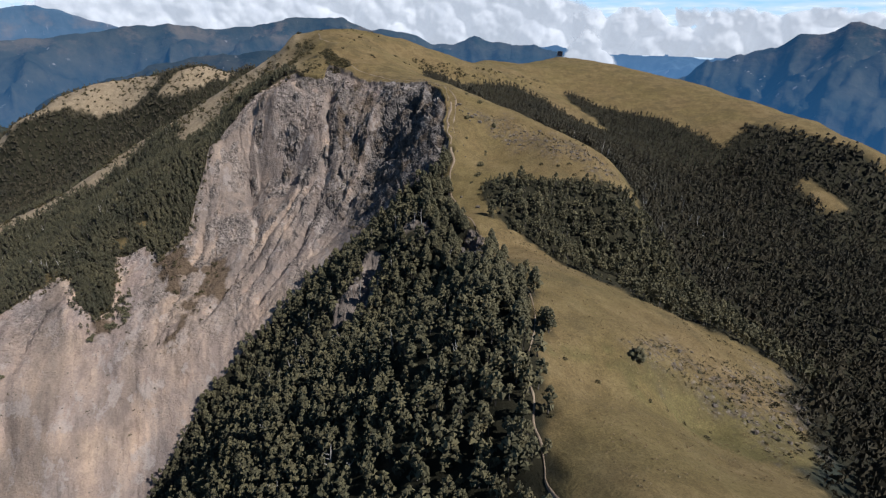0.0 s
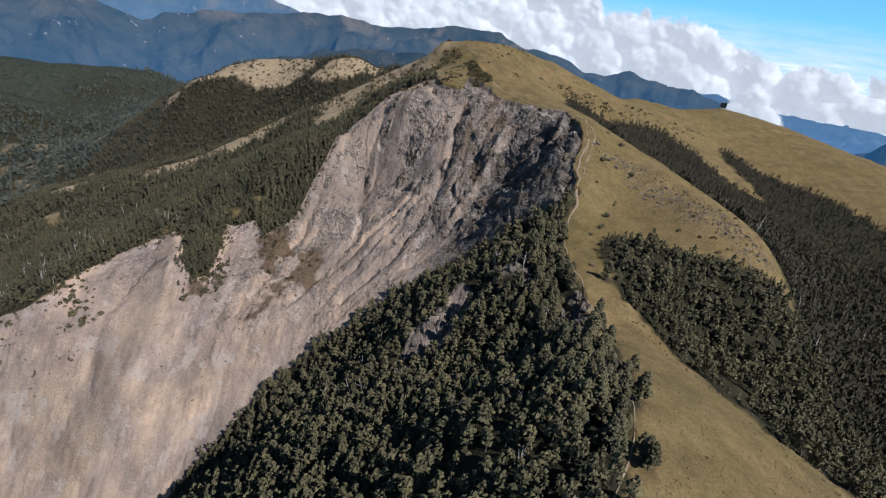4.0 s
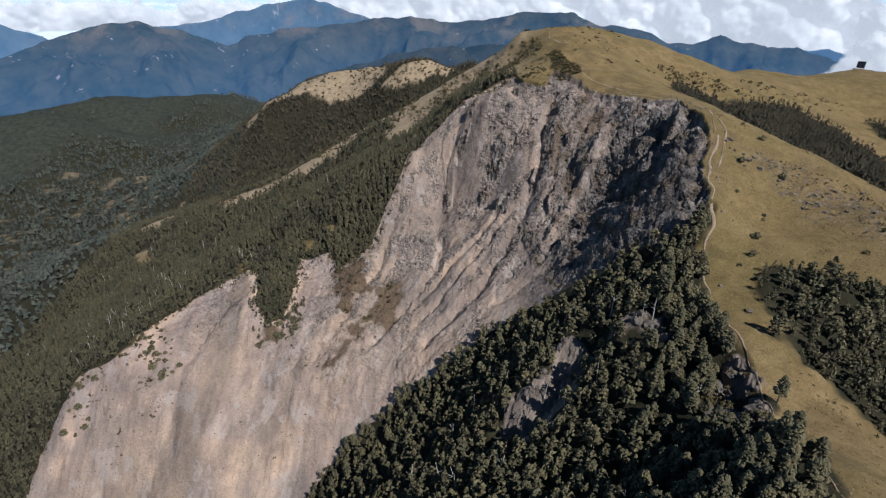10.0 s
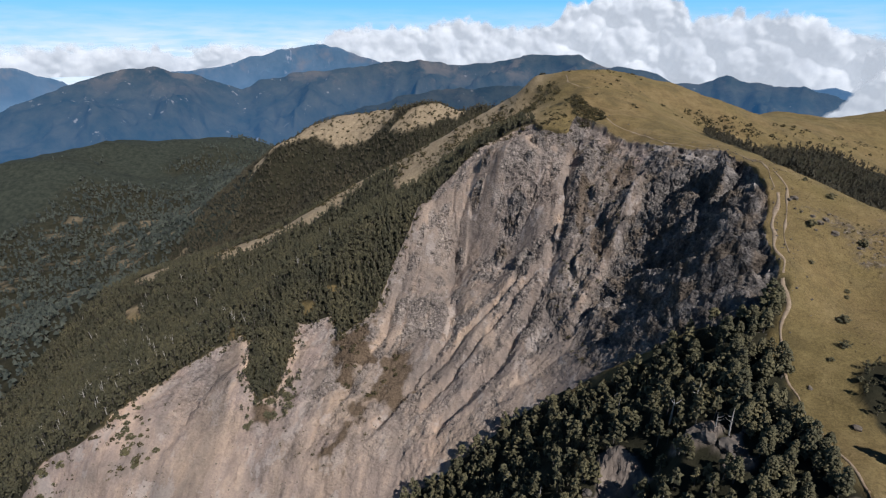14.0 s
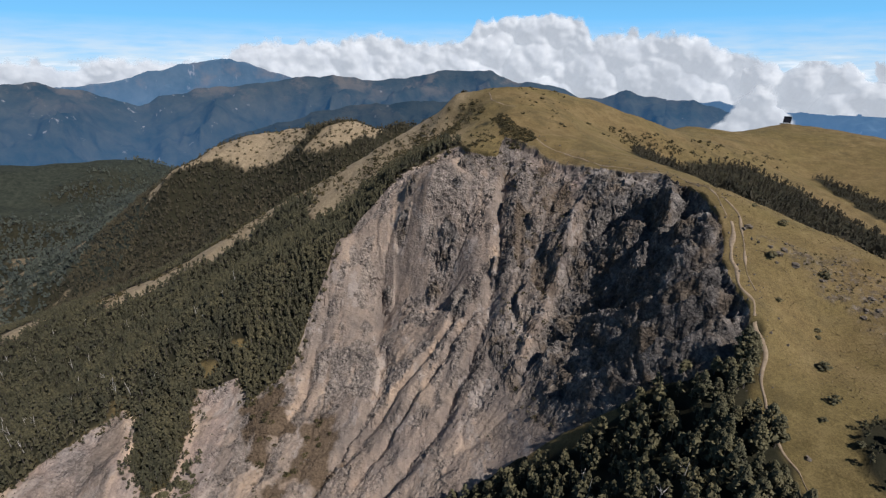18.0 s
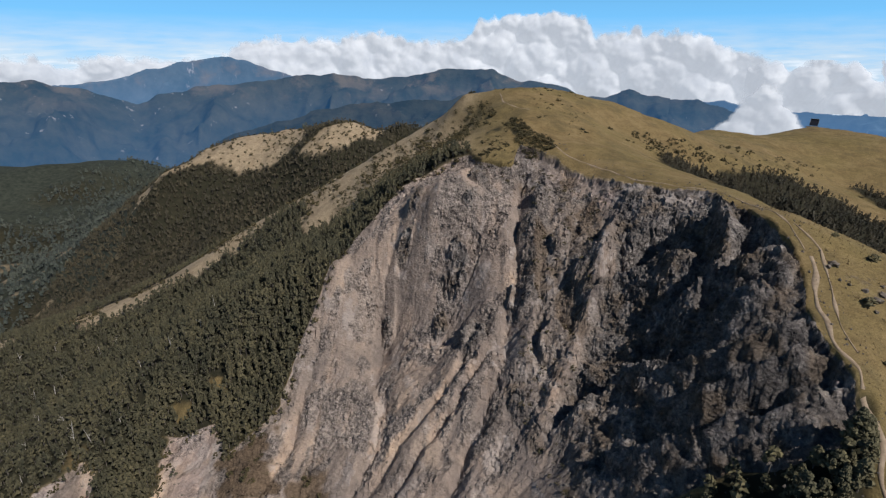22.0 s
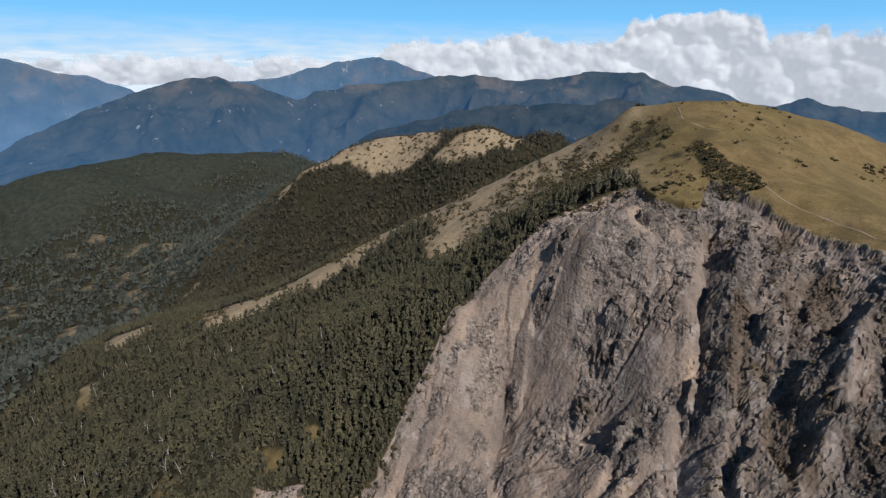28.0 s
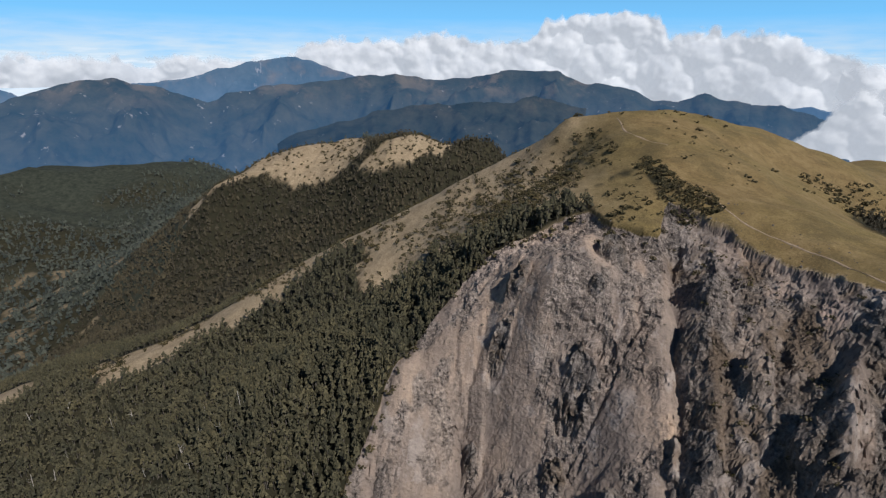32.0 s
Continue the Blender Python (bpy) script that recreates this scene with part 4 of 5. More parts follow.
def fir_variants(seed, count, n, height, radius, size, sides, limbs, coarse=None):
    rng = np.random.default_rng(seed)
    out = []
    for _ in range(count):
        h, r = height * (0.85 + 0.3 * rng.random()), radius * (0.8 + 0.4 * rng.random())
        crown = tufts(rng, n, h, r, 0.22 + 0.15 * rng.random(), size, "fir", *coarse if coarse else (OCTA, OCTA_F))
        bend = (rng.random(2) - 0.5) * 0.5
        if coarse:
            stem = [tube([(0, 0, -0.8), (bend[0], bend[1], h * 0.8)], (0.2, 0.06), sides)]
        else:
            stem = [tube([(0, 0, -0.8), (bend[0] * 0.4, bend[1] * 0.4, h * 0.45), (bend[0], bend[1], h * 0.93)], (0.22, 0.15, 0.03), sides)]
        for _ in range(limbs):
            a, b = rng.random() * 6.28, h * (0.25 + 0.5 * rng.random())
            d = np.array([math.cos(a), math.sin(a), 0.25])
            stem.append(tube([(0, 0, b), d * r * 0.8 + (0, 0, b)], (0.06, 0.02), 3))
        out.append((crown, joined(stem)))
    return out


NEAR_FIRS = fir_variants(5, 7, 145, 8.0, 2.0, 0.53, 6, 6)
MID_FIRS = fir_variants(6, 10, 12, 7.4, 1.7, 0.94, 3, 0, (TETRA, TETRA_F))
SPUR_FIRS = fir_variants(9, 9, 28, 7.8, 1.95, 0.76, 3, 0, (SPINDLE, SPINDLE_F))
EAST_FIRS = fir_variants(8, 8, 10, 7.2, 2.0, 1.15, 3, 0, (TETRA, TETRA_F))
FAR_FIRS = fir_variants(7, 6, 4, 7.0, 1.5, 1.8, 3, 0, (TETRA, TETRA_F))


def wood(name, label, places, variants, mats, seed, size=1.0, low_edge=False):
    """All the trees of one wood, joined."""
    rng = np.random.default_rng(seed)
    x, y, z = places
    pick = rng.integers(len(variants), size=len(x))
    grown = np.ones(len(x))
    if low_edge:
        for reach in (4.0, 8.0):
            grown = grown - 0.28 * smooth(0.1, 0.5, land(x - reach, y + 0.6 * reach)[2])
    verts, faces, slots, base = [], [], [], 0
    for k, ((cv, cf), (sv, sf)) in enumerate(variants):
        v, f = joined([(cv, cf), (sv, sf)])
        mine = pick == k
        m = int(mine.sum())
        if not m:
            continue
        s = size * (0.6 + 0.65 * rng.random(m) ** 1.3) * grown[mine]
        w = rng.random(m) * 6.28
        c, q = np.cos(w)[:, None], np.sin(w)[:, None]
        wide = s[:, None] * (0.9 + 0.25 * rng.random(m)[:, None])
        px, py = x[mine][:, None] + (v[:, 0] * c - v[:, 1] * q) * wide, y[mine][:, None] + (v[:, 0] * q + v[:, 1] * c) * wide
        pz = z[mine][:, None] + v[:, 2] * s[:, None]
        verts.append(np.stack([px, py, pz], -1).reshape(-1, 3))
        faces.append((f[None] + len(v) * np.arange(m)[:, None, None]).reshape(-1, 3) + base)
        slots.append(np.tile(np.r_[np.zeros(len(cf), int), np.ones(len(sf), int)], m))
        base += len(v) * m
    me = mesh_from(name, np.concatenate(verts), np.concatenate(faces), mats, np.concatenate(slots))
    return tagged(new(name, me), label, "forest", kind="stuff")


rng = np.random.default_rng(12)
near_x, near_y, near_z = scatter(rng, -60, 92, -130, 130, 3.2, lambda x, y: (y < 128 - 0.05 * x) & (x < 92))
close = (near_x > 2) & (near_y > -62) & (near_y < 128)
order = np.argsort(-(near_x[close] * 1.0 - 0.25 * np.abs(near_y[close] - 10)))[:300]
chosen = np.flatnonzero(close)[order]
models = []
for crown, stem in NEAR_FIRS:
    models.append((mesh_from("crown", *crown, [NEEDLES]), mesh_from("trunk", *stem, [BARK])))
for i, k in enumerate(chosen):
    tree = tagged(new("fir_tree"), "dark green mountain fir with a dense uneven crown", "tree", "firs on the spur")
    tree.matrix_world = Matrix.LocRotScale((near_x[k], near_y[k], near_z[k]), Euler((0, 0, rng.random() * 6.28)), [0.54 + 0.6 * rng.random() ** 1.3] * 3)
    crown, stem = models[i % len(models)]
    part("crown", crown, tree)
    part("trunk", stem, tree, "grey-brown trunk")
rest = np.ones(len(near_x), bool)
rest[chosen] = False
wood("spur_wood", "dense dark fir wood on the steep spur", (near_x[rest], near_y[rest], near_z[rest]), SPUR_FIRS, [NEEDLES, BARK], 21, 0.9)
west = scatter(rng, -420, 20, 60, 440, 2.65, lambda x, y: (x > -370) & ((x < -60) | (y > 140)) & (y < 440) & (y > 60 - (x + 230) * 0.1))
wood("west_wood", "dark fir wood on the flank beside the landslide", west, MID_FIRS, [FLANK_NEEDLES, BARK], 22, 0.76)
verge = scatter(rng, -130, 20, 135, 345, 2.3, lambda x, y: (y > 140) & (y < 300) & (edge_distance(SLIDE, x, y) > -75))
wood("verge_wood", "dark upright firs along the edge of the landslide", verge, MID_FIRS, [FLANK_NEEDLES, BARK], 30, 0.82)
hollow = scatter(rng, 100, 430, 225, 430, 3.3, lambda x, y: y > 225)
wood("hollow_wood", "dark fir wood at the head of the ravine", hollow, MID_FIRS, [FAR_NEEDLES, BARK], 28, 0.62)
east = scatter(rng, 85, 420, -170, 225, 3.5, lambda x, y: (x > 175 + 0.2 * (95 - y)) | (y < -40) | (y > 140))
wood("east_wood", "dark fir wood in the ravine below the grass", east, EAST_FIRS, [FAR_NEEDLES, BARK], 23, 0.9, True)
brink = scatter(rng, 86, 200, -40, 140, 3.0, lambda x, y: (x > 88) & (x < 175 + 0.2 * (95 - y)))
wood("ravine_edge_wood", "dark fir wood along the foot of the grass", brink, SPUR_FIRS, [NEEDLES, BARK], 26, 0.85, True)
below = scatter(rng, -250, 45, -230, 60, 6.0, lambda x, y: (x < -60) | (y < -130))
wood("lower_wood", "dark fir wood on the lower slopes of the spur", below, EAST_FIRS, [NEEDLES, BARK], 27, 1.1)
beyond = scatter(rng, 420, 680, -120, 480, 4.8, lambda x, y: (x > 420) | (y > 430))
wood("far_ravine_wood", "dark wood on the far side of the ravine", beyond, FAR_FIRS, [FAR_NEEDLES, BARK], 29, 0.9)
flank = scatter(rng, -470, 60, 430, 800, 4.4, lambda x, y: (y > 440) | (x < -370))
wood("flank_wood", "dark closed wood on the flank of the back hill", flank, FAR_FIRS, [FAR_NEEDLES, BARK], 25, 0.8)
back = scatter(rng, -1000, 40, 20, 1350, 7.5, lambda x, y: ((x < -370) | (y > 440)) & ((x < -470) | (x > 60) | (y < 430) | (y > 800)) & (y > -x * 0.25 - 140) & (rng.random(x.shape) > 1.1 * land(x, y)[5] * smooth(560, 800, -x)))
wood("valley_wood", "woods over the far valley sides, tinted blue-green for haze", back, FAR_FIRS, [HAZED_NEEDLES, BARK], 24, 1.1)

# ---- far ranges, as a backdrop with haze painted in ----
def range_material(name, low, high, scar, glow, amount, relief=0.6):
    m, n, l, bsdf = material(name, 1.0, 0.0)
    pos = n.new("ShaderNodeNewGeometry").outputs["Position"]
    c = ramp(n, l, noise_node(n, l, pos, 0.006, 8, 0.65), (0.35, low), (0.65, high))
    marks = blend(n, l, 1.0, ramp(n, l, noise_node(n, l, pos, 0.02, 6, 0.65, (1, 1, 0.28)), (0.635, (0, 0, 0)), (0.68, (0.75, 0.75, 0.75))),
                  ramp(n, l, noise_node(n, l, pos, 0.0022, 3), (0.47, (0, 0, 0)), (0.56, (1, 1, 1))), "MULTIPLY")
    sep, haze_by_height, heights = n.new("ShaderNodeSeparateXYZ"), n.new("ShaderNodeMapRange"), n.new("ShaderNodeMapRange")
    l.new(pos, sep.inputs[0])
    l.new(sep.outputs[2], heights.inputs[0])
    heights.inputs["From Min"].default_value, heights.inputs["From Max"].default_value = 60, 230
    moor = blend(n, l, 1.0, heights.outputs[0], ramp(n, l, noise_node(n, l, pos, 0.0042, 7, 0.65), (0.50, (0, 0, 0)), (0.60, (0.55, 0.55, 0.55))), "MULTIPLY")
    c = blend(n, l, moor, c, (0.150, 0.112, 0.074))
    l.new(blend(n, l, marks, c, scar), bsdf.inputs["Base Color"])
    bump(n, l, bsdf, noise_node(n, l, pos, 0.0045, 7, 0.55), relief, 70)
    # The blue emission paints distance haze, strongest at the foot of each range.
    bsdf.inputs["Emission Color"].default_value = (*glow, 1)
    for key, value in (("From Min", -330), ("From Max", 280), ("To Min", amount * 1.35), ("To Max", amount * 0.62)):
        haze_by_height.inputs[key].default_value = value
    l.new(sep.outputs[2], haze_by_height.inputs[0])
    l.new(haze_by_height.outputs[0], bsdf.inputs["Emission Strength"])
    return m


def far_range(name, label, crest, mat, depth, floor, seed, rough):
    """A range of mountains under a crest line, with spurs and gullies towards the viewer."""
    p = np.array(crest, float)
    t = np.r_[0, np.cumsum(np.hypot(*np.diff(p[:, :2], axis=0).T))]
    n = int(t[-1] / 14)
    s = np.linspace(0, t[-1], n)
    cx, cy, cz = (np.interp(s, t, p[:, i]) for i in range(3))
    cz = cz + rough * (fractal(s / 120, s * 0, 5, seed) - 0.2)
    d = np.stack([-cx, -cy], -1) / np.hypot(cx, cy)[:, None]
    rows = np.r_[-0.25, -0.1, 0, np.linspace(0.015, 1, 48) ** 1.15]
    verts = []
    for v in rows:
        fall = np.abs(v) ** 0.8
        x, y = cx + d[:, 0] * depth * v, cy + d[:, 1] * depth * v
        w = np.clip(np.abs(v) * 3.5, 0, 1) * (1 - 0.4 * np.abs(v))
        bend = 180 * fractal(s / 700, v * 2 + s * 0, 3, seed + 5)
        spurs = ridged((x + bend) / 620, (y + 0.5 * bend) / 620, 6, seed + 9) * 0.42 - 0.10 + 0.05 * fractal(s / 90, v * 9 + s * 0, 3, seed + 20)
        z = cz - (cz - floor) * fall + w * spurs * (cz - floor)
        verts.append(np.stack([x, y, np.minimum(z, cz - 0.35 * (cz - floor) * np.abs(v))], -1))
    at = np.arange(n * len(rows)).reshape(len(rows), n)
    q = np.stack([at[:-1, :-1], at[:-1, 1:], at[1:, 1:], at[1:, :-1]], -1).reshape(-1, 4)
    me = mesh_from(name, np.concatenate(verts), q, [mat], flat=False)
    return tagged(new(name, me), label, "mountain range", kind="structure")


MAIN_RANGE = [(-3704, 2181, -324), (-3587, 2374, -235), (-3520, 2476, -171), (-3409, 2630, -78), (-3265, 2810, 23), (-3107, 2989, 105), (-2980, 3117, 175), (-2874, 3217, 218), (-2750, 3303, 250), (-2573, 3420, 252),
              (-2403, 3543, 201), (-2130, 3715, 86), (-1994, 3790, 154), (-1787, 3892, 193), (-1531, 4001, 222), (-1297, 4083, 257), (-1012, 4164, 290),
              (-802, 4209, 273), (-586, 4245, 247), (-299, 4275, 253), (-145, 4283, 290), (75, 4284, 328), (382, 4268, 318), (560, 4248, 248),
              (668, 4232, 226), (816, 4205, 218), (965, 4173, 169), (1070, 4147, 132), (1229, 4103, 118), (1390, 4050, 179), (1520, 4003, 153), (1665, 3944, 114)]
MAIN_EAST = [(1600, 3970, 120), (1830, 3869, 116), (1958, 3805, 94), (2179, 3682, 0), (2381, 3553, -88), (2614, 3383, -196)]
HIGH_PEAK = [(-2972, 3460, 181), (-2793, 3604, 217), (-2554, 3774, 232), (-2382, 3883, 245), (-2174, 4001, 316), (-1917, 4128, 370), (-1762, 4195, 390), (-1649, 4241, 417), (-1523, 4286, 370), (-1339, 4347, 295), (-1099, 4413, 227), (-826, 4471, 117)]
LEFT_RANGE = [(-3966, 2040, 264), (-3732, 2451, 352), (-3583, 2670, 366), (-3484, 2800, 337), (-3317, 3001, 265), (-3143, 3185, 186), (-2978, 3344, 43)]
RIGHT_RANGE = [(2204, 2958, -147), (2418, 2795, 10), (2494, 2731, 89), (2645, 2594, 156), (2779, 2459, 218), (2864, 2365, 264), (2943, 2273, 302),
               (3002, 2199, 320), (3077, 2101, 311), (3219, 1893, 352), (3376, 1623, 285), (3500, 1200, 300), (3500, 600, 250)]
RIGHT_FAR = [(1629, 4160, 63), (1968, 4017, 111), (2290, 3850, 90), (2623, 3641, 73), (2859, 3467, 49), (3043, 3314, 37), (3213, 3158, 182), (3324, 3046, 260),
             (3445, 2916, 220), (3599, 2733, 163)]
FRONT_SPUR = [(-1371, 3112, -81), (-1088, 3221, 13), (-783, 3309, 104), (-508, 3362, 141), (-200, 3387, 150), (200, 3500, 170), (500, 3500, 120)]
# Haze painted as blue glow; BLUE carries it in the base colour too.
HAZY = range_material("painted_haze_woods", (0.022, 0.029, 0.024), (0.054, 0.054, 0.040), (0.26, 0.24, 0.23), (0.018, 0.070, 0.165), 0.88)
NEARER = range_material("painted_haze_spur", (0.016, 0.022, 0.018), (0.042, 0.044, 0.033), (0.24, 0.22, 0.21), (0.015, 0.058, 0.14), 0.62)
BLUE = range_material("painted_haze_distance", (0.03, 0.05, 0.06), (0.07, 0.09, 0.10), (0.30, 0.28, 0.28), (0.085, 0.20, 0.40), 0.72, 0.2)
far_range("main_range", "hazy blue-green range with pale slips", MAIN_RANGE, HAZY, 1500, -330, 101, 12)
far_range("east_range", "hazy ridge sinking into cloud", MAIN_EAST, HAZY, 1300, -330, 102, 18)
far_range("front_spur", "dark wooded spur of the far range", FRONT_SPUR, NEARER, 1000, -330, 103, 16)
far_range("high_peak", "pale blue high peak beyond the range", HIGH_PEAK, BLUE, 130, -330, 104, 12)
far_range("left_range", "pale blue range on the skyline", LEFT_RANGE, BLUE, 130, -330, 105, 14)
far_range("right_range", "mountain across the valley under a painted blue haze", RIGHT_RANGE, HAZY, 1200, -330, 106, 20)
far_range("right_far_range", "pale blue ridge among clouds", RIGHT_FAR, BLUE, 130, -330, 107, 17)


# ---- clouds behind the ranges ----
def cloud_material():
    m, n, l, bsdf = material("glowing_cloud", 1.0, 0.0)
    pos = n.new("ShaderNodeNewGeometry").outputs["Position"]
    l.new(ramp(n, l, noise_node(n, l, pos, 0.006, 5), (0.36, (0.135, 0.142, 0.155)), (0.62, (0.265, 0.262, 0.258))), bsdf.inputs["Base Color"])
    # Emission supplies most of the white, in place of sunlight scattered inside the cloud.
    bsdf.inputs["Emission Color"].default_value, bsdf.inputs["Emission Strength"].default_value = (0.82, 0.87, 0.95, 1), 0.60
    thick = n.new("ShaderNodeAttribute")
    thick.attribute_name = "dense"
    wisp = n.new("ShaderNodeMath")
    wisp.operation = "MULTIPLY_ADD"
    l.new(noise_node(n, l, pos, 0.02, 6, 0.65), wisp.inputs[0])
    wisp.inputs[1].default_value = 0.9
    low = n.new("ShaderNodeMath")
    low.operation = "SUBTRACT"
    low.inputs[1].default_value = 0.45
    l.new(thick.outputs["Fac"], low.inputs[0])
    l.new(low.outputs[0], wisp.inputs[2])
    l.new(ramp(n, l, wisp.outputs[0], (0.0, (0, 0, 0)), (0.55, (1, 1, 1))), bsdf.inputs["Alpha"])
    return m


def cloud(name, label, tops, az0, az1, low, high, far, k, ragged, bulge):
    """A heaped bank of billows: a sheet with deep relief, thinning out at its ragged upper edge."""
    az, el = np.meshgrid(np.arange(az0, az1, 0.11), np.arange(low, high, 0.09))
    r_ = np.random.default_rng(k)
    billow = np.zeros(az.shape)
    count = int((az1 - az0) * (high - low) * 1.1)
    for ca, ce, size in zip(az0 + (az1 - az0) * r_.random(count), low + (high - low) * r_.random(count), 0.4 + 1.6 * r_.random(count) ** 2):
        near = (np.abs(az - ca) < size) & (np.abs(el - ce) < size)
        h = np.sqrt(np.clip(1 - ((az[near] - ca) ** 2 + (el[near] - ce) ** 2) / size**2, 0, 1)) * size
        billow[near] = np.maximum(billow[near], h + 0.25 * billow[near])
    billow = billow + 0.22 * fractal(az / 0.8, el / 0.8, 4, k)
    for _ in range(5):
        billow[1:-1, 1:-1] = (billow[1:-1, 1:-1] * 2 + billow[:-2, 1:-1] + billow[2:, 1:-1] + billow[1:-1, :-2] + billow[1:-1, 2:]) / 6
    top = np.interp(az, *zip(*tops))
    dense = top - el + ragged * (np.minimum(billow, 1.1) - 0.55) + 0.35 * fractal(az / 0.9, el / 0.9, 4, k + 3)
    r = far - bulge * billow - bulge * 0.5 * smooth(0, 1.6, dense)
    at = np.stack([r * np.sin(np.radians(az)), r * np.cos(np.radians(az)), 400 + r * np.tan(np.radians(el))], -1)
    i = np.arange(az.size).reshape(az.shape)
    q = np.stack([i[:-1, :-1], i[:-1, 1:], i[1:, 1:], i[1:, :-1]], -1).reshape(-1, 4)
    q = q[(dense.ravel()[q] > -0.2).any(1)]
    used, q = np.unique(q, return_inverse=True)
    me = mesh_from(name, at.reshape(-1, 3)[used], q.reshape(-1, 4), [CLOUD], flat=False)
    a = me.attributes.new("dense", "FLOAT", "POINT")
    a.data.foreach_set("value", dense.ravel()[used].astype(np.float32))
    ob = tagged(new(name, me), label, "cloud", kind="structure")
    ob.visible_shadow = False
    return ob


CLOUD = cloud_material()
TOPS = [(-26, -1.2), (-21.5, 0.0), (-20, 1.0), (-15.7, 1.6), (-11.3, 1.4), (-7.8, 2.3), (-4.3, 1.6), (-0.3, 1.5), (2.7, 1.8), (3.5, 3.4), (6.5, 4.2), (10.8, 4.1), (14.0, 3.8), (15.2, 2.0),
        (18.8, 2.6), (21.8, 2.0), (25.1, 2.2), (26.7, 0.8), (29.0, 0.2), (30.8, -0.4), (32, -2.2), (34, -2.6)]
cloud("cumulus_bank", "bright white cumulus bank behind the ridges", TOPS, -26, 34, -4.5, 5.0, 4810, 201, 0.8, 75)
cloud("valley_cloud", "white cloud spilling over the end of the ridge", [(25, -9), (27.5, -7), (29, -5), (30.4, -3.0), (31.4, -3.0), (33, -5), (36, -9)], 25, 36, -8.0, 0.0, 3900, 231, 2.2, 40)
cloud("broken_cloud", "broken white cloud over the far lowland", [(29, -2.0), (34, -1.3), (40, -1.6), (46, -1.1), (62, -1.4)], 29, 62, -4.5, 0.0, 4520, 211, 2.6, 90)
cloud("low_stratus", "flat pale cloud along the skyline", [(-70, -0.3), (-50, -0.5), (-36, -0.4), (-24, -0.6), (-20, -1.0)], -70, -20, -2.5, 1.0, 4740, 221, 0.9, 60)


def veil_material():
    # Emission paints pale wisps and haze low down, blue sky brightness higher up.
    m = bpy.data.materials.new("glowing_sky_sheet")
    m.use_nodes = True
    n, l = m.node_tree.nodes, m.node_tree.links
    out = n["Material Output"]
    n.remove(n["Principled BSDF"])
    pos = n.new("ShaderNodeNewGeometry").outputs["Position"]
    sep = n.new("ShaderNodeSeparateXYZ")
    l.new(pos, sep.inputs[0])
    rng_ = n.new("ShaderNodeMapRange")
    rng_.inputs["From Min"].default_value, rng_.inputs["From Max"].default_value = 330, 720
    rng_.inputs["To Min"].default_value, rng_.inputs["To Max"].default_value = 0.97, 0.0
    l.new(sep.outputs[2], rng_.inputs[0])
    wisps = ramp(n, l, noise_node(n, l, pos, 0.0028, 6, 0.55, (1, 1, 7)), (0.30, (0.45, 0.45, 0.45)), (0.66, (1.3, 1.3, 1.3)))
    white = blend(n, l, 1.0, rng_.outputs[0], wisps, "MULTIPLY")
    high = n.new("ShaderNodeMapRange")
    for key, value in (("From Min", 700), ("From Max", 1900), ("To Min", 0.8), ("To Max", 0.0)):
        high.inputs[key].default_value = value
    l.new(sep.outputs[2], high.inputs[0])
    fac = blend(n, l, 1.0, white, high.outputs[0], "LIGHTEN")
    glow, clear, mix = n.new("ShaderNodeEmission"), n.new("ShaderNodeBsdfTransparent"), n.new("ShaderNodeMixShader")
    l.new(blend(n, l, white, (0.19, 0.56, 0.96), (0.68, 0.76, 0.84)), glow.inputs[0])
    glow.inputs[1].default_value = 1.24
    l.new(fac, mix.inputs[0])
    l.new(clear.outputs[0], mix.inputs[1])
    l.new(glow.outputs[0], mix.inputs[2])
    l.new(mix.outputs[0], out.inputs[0])
    return m


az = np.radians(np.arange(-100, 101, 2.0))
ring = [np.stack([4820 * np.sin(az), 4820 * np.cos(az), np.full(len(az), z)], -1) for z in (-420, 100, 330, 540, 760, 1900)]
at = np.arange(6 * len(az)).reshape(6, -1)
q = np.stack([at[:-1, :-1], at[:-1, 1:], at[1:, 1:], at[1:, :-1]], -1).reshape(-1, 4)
veil = tagged(new("sky_veil", mesh_from("sky_veil", np.concatenate(ring), q, [veil_material()], flat=False)), "glowing sheet of pale wisps, horizon haze and blue sky", "sky", kind="structure")
veil.visible_shadow = False

# ---- things on the mountain ----
def stone_mesh(rng, name, mat, level, wild, flat=True):
    bm = bmesh.new()
    bmesh.ops.create_icosphere(bm, subdivisions=level, radius=1)
    off = Vector(rng.random(3) * 40)
    for v in bm.verts:
        p = v.co.normalized()
        q = Vector((round(p.x * 2.2) / 2.2, round(p.y * 2.2) / 2.2, round(p.z * 2.2) / 2.2)) * 0.35 + p * 0.65
        v.co = q * (1 + wild * noise.fractal(p * 1.4 + off, 0.9, 2.1, 4))
    return bm_mesh(name, bm, mat)


def put(name, me, label, category, group, places, rng, lo, hi, squash=0.7, sink=0.3):
    """Single-mesh things at places on the ground."""
    x, y = np.array(places, float).T
    z = ground_at(x, y)
    for i in range(len(x)):
        s = lo + (hi - lo) * rng.random() ** 2
        ob = tagged(new(name, me[i % len(me)]), label, category, group)
        ob.matrix_world = Matrix.LocRotScale((x[i], y[i], z[i] + s * squash * (0.5 - sink)), Euler(((rng.random() - 0.5) * 0.6, (rng.random() - 0.5) * 0.6, rng.random() * 6.28)),
                                             (s, s * (0.7 + 0.5 * rng.random()), s * squash))


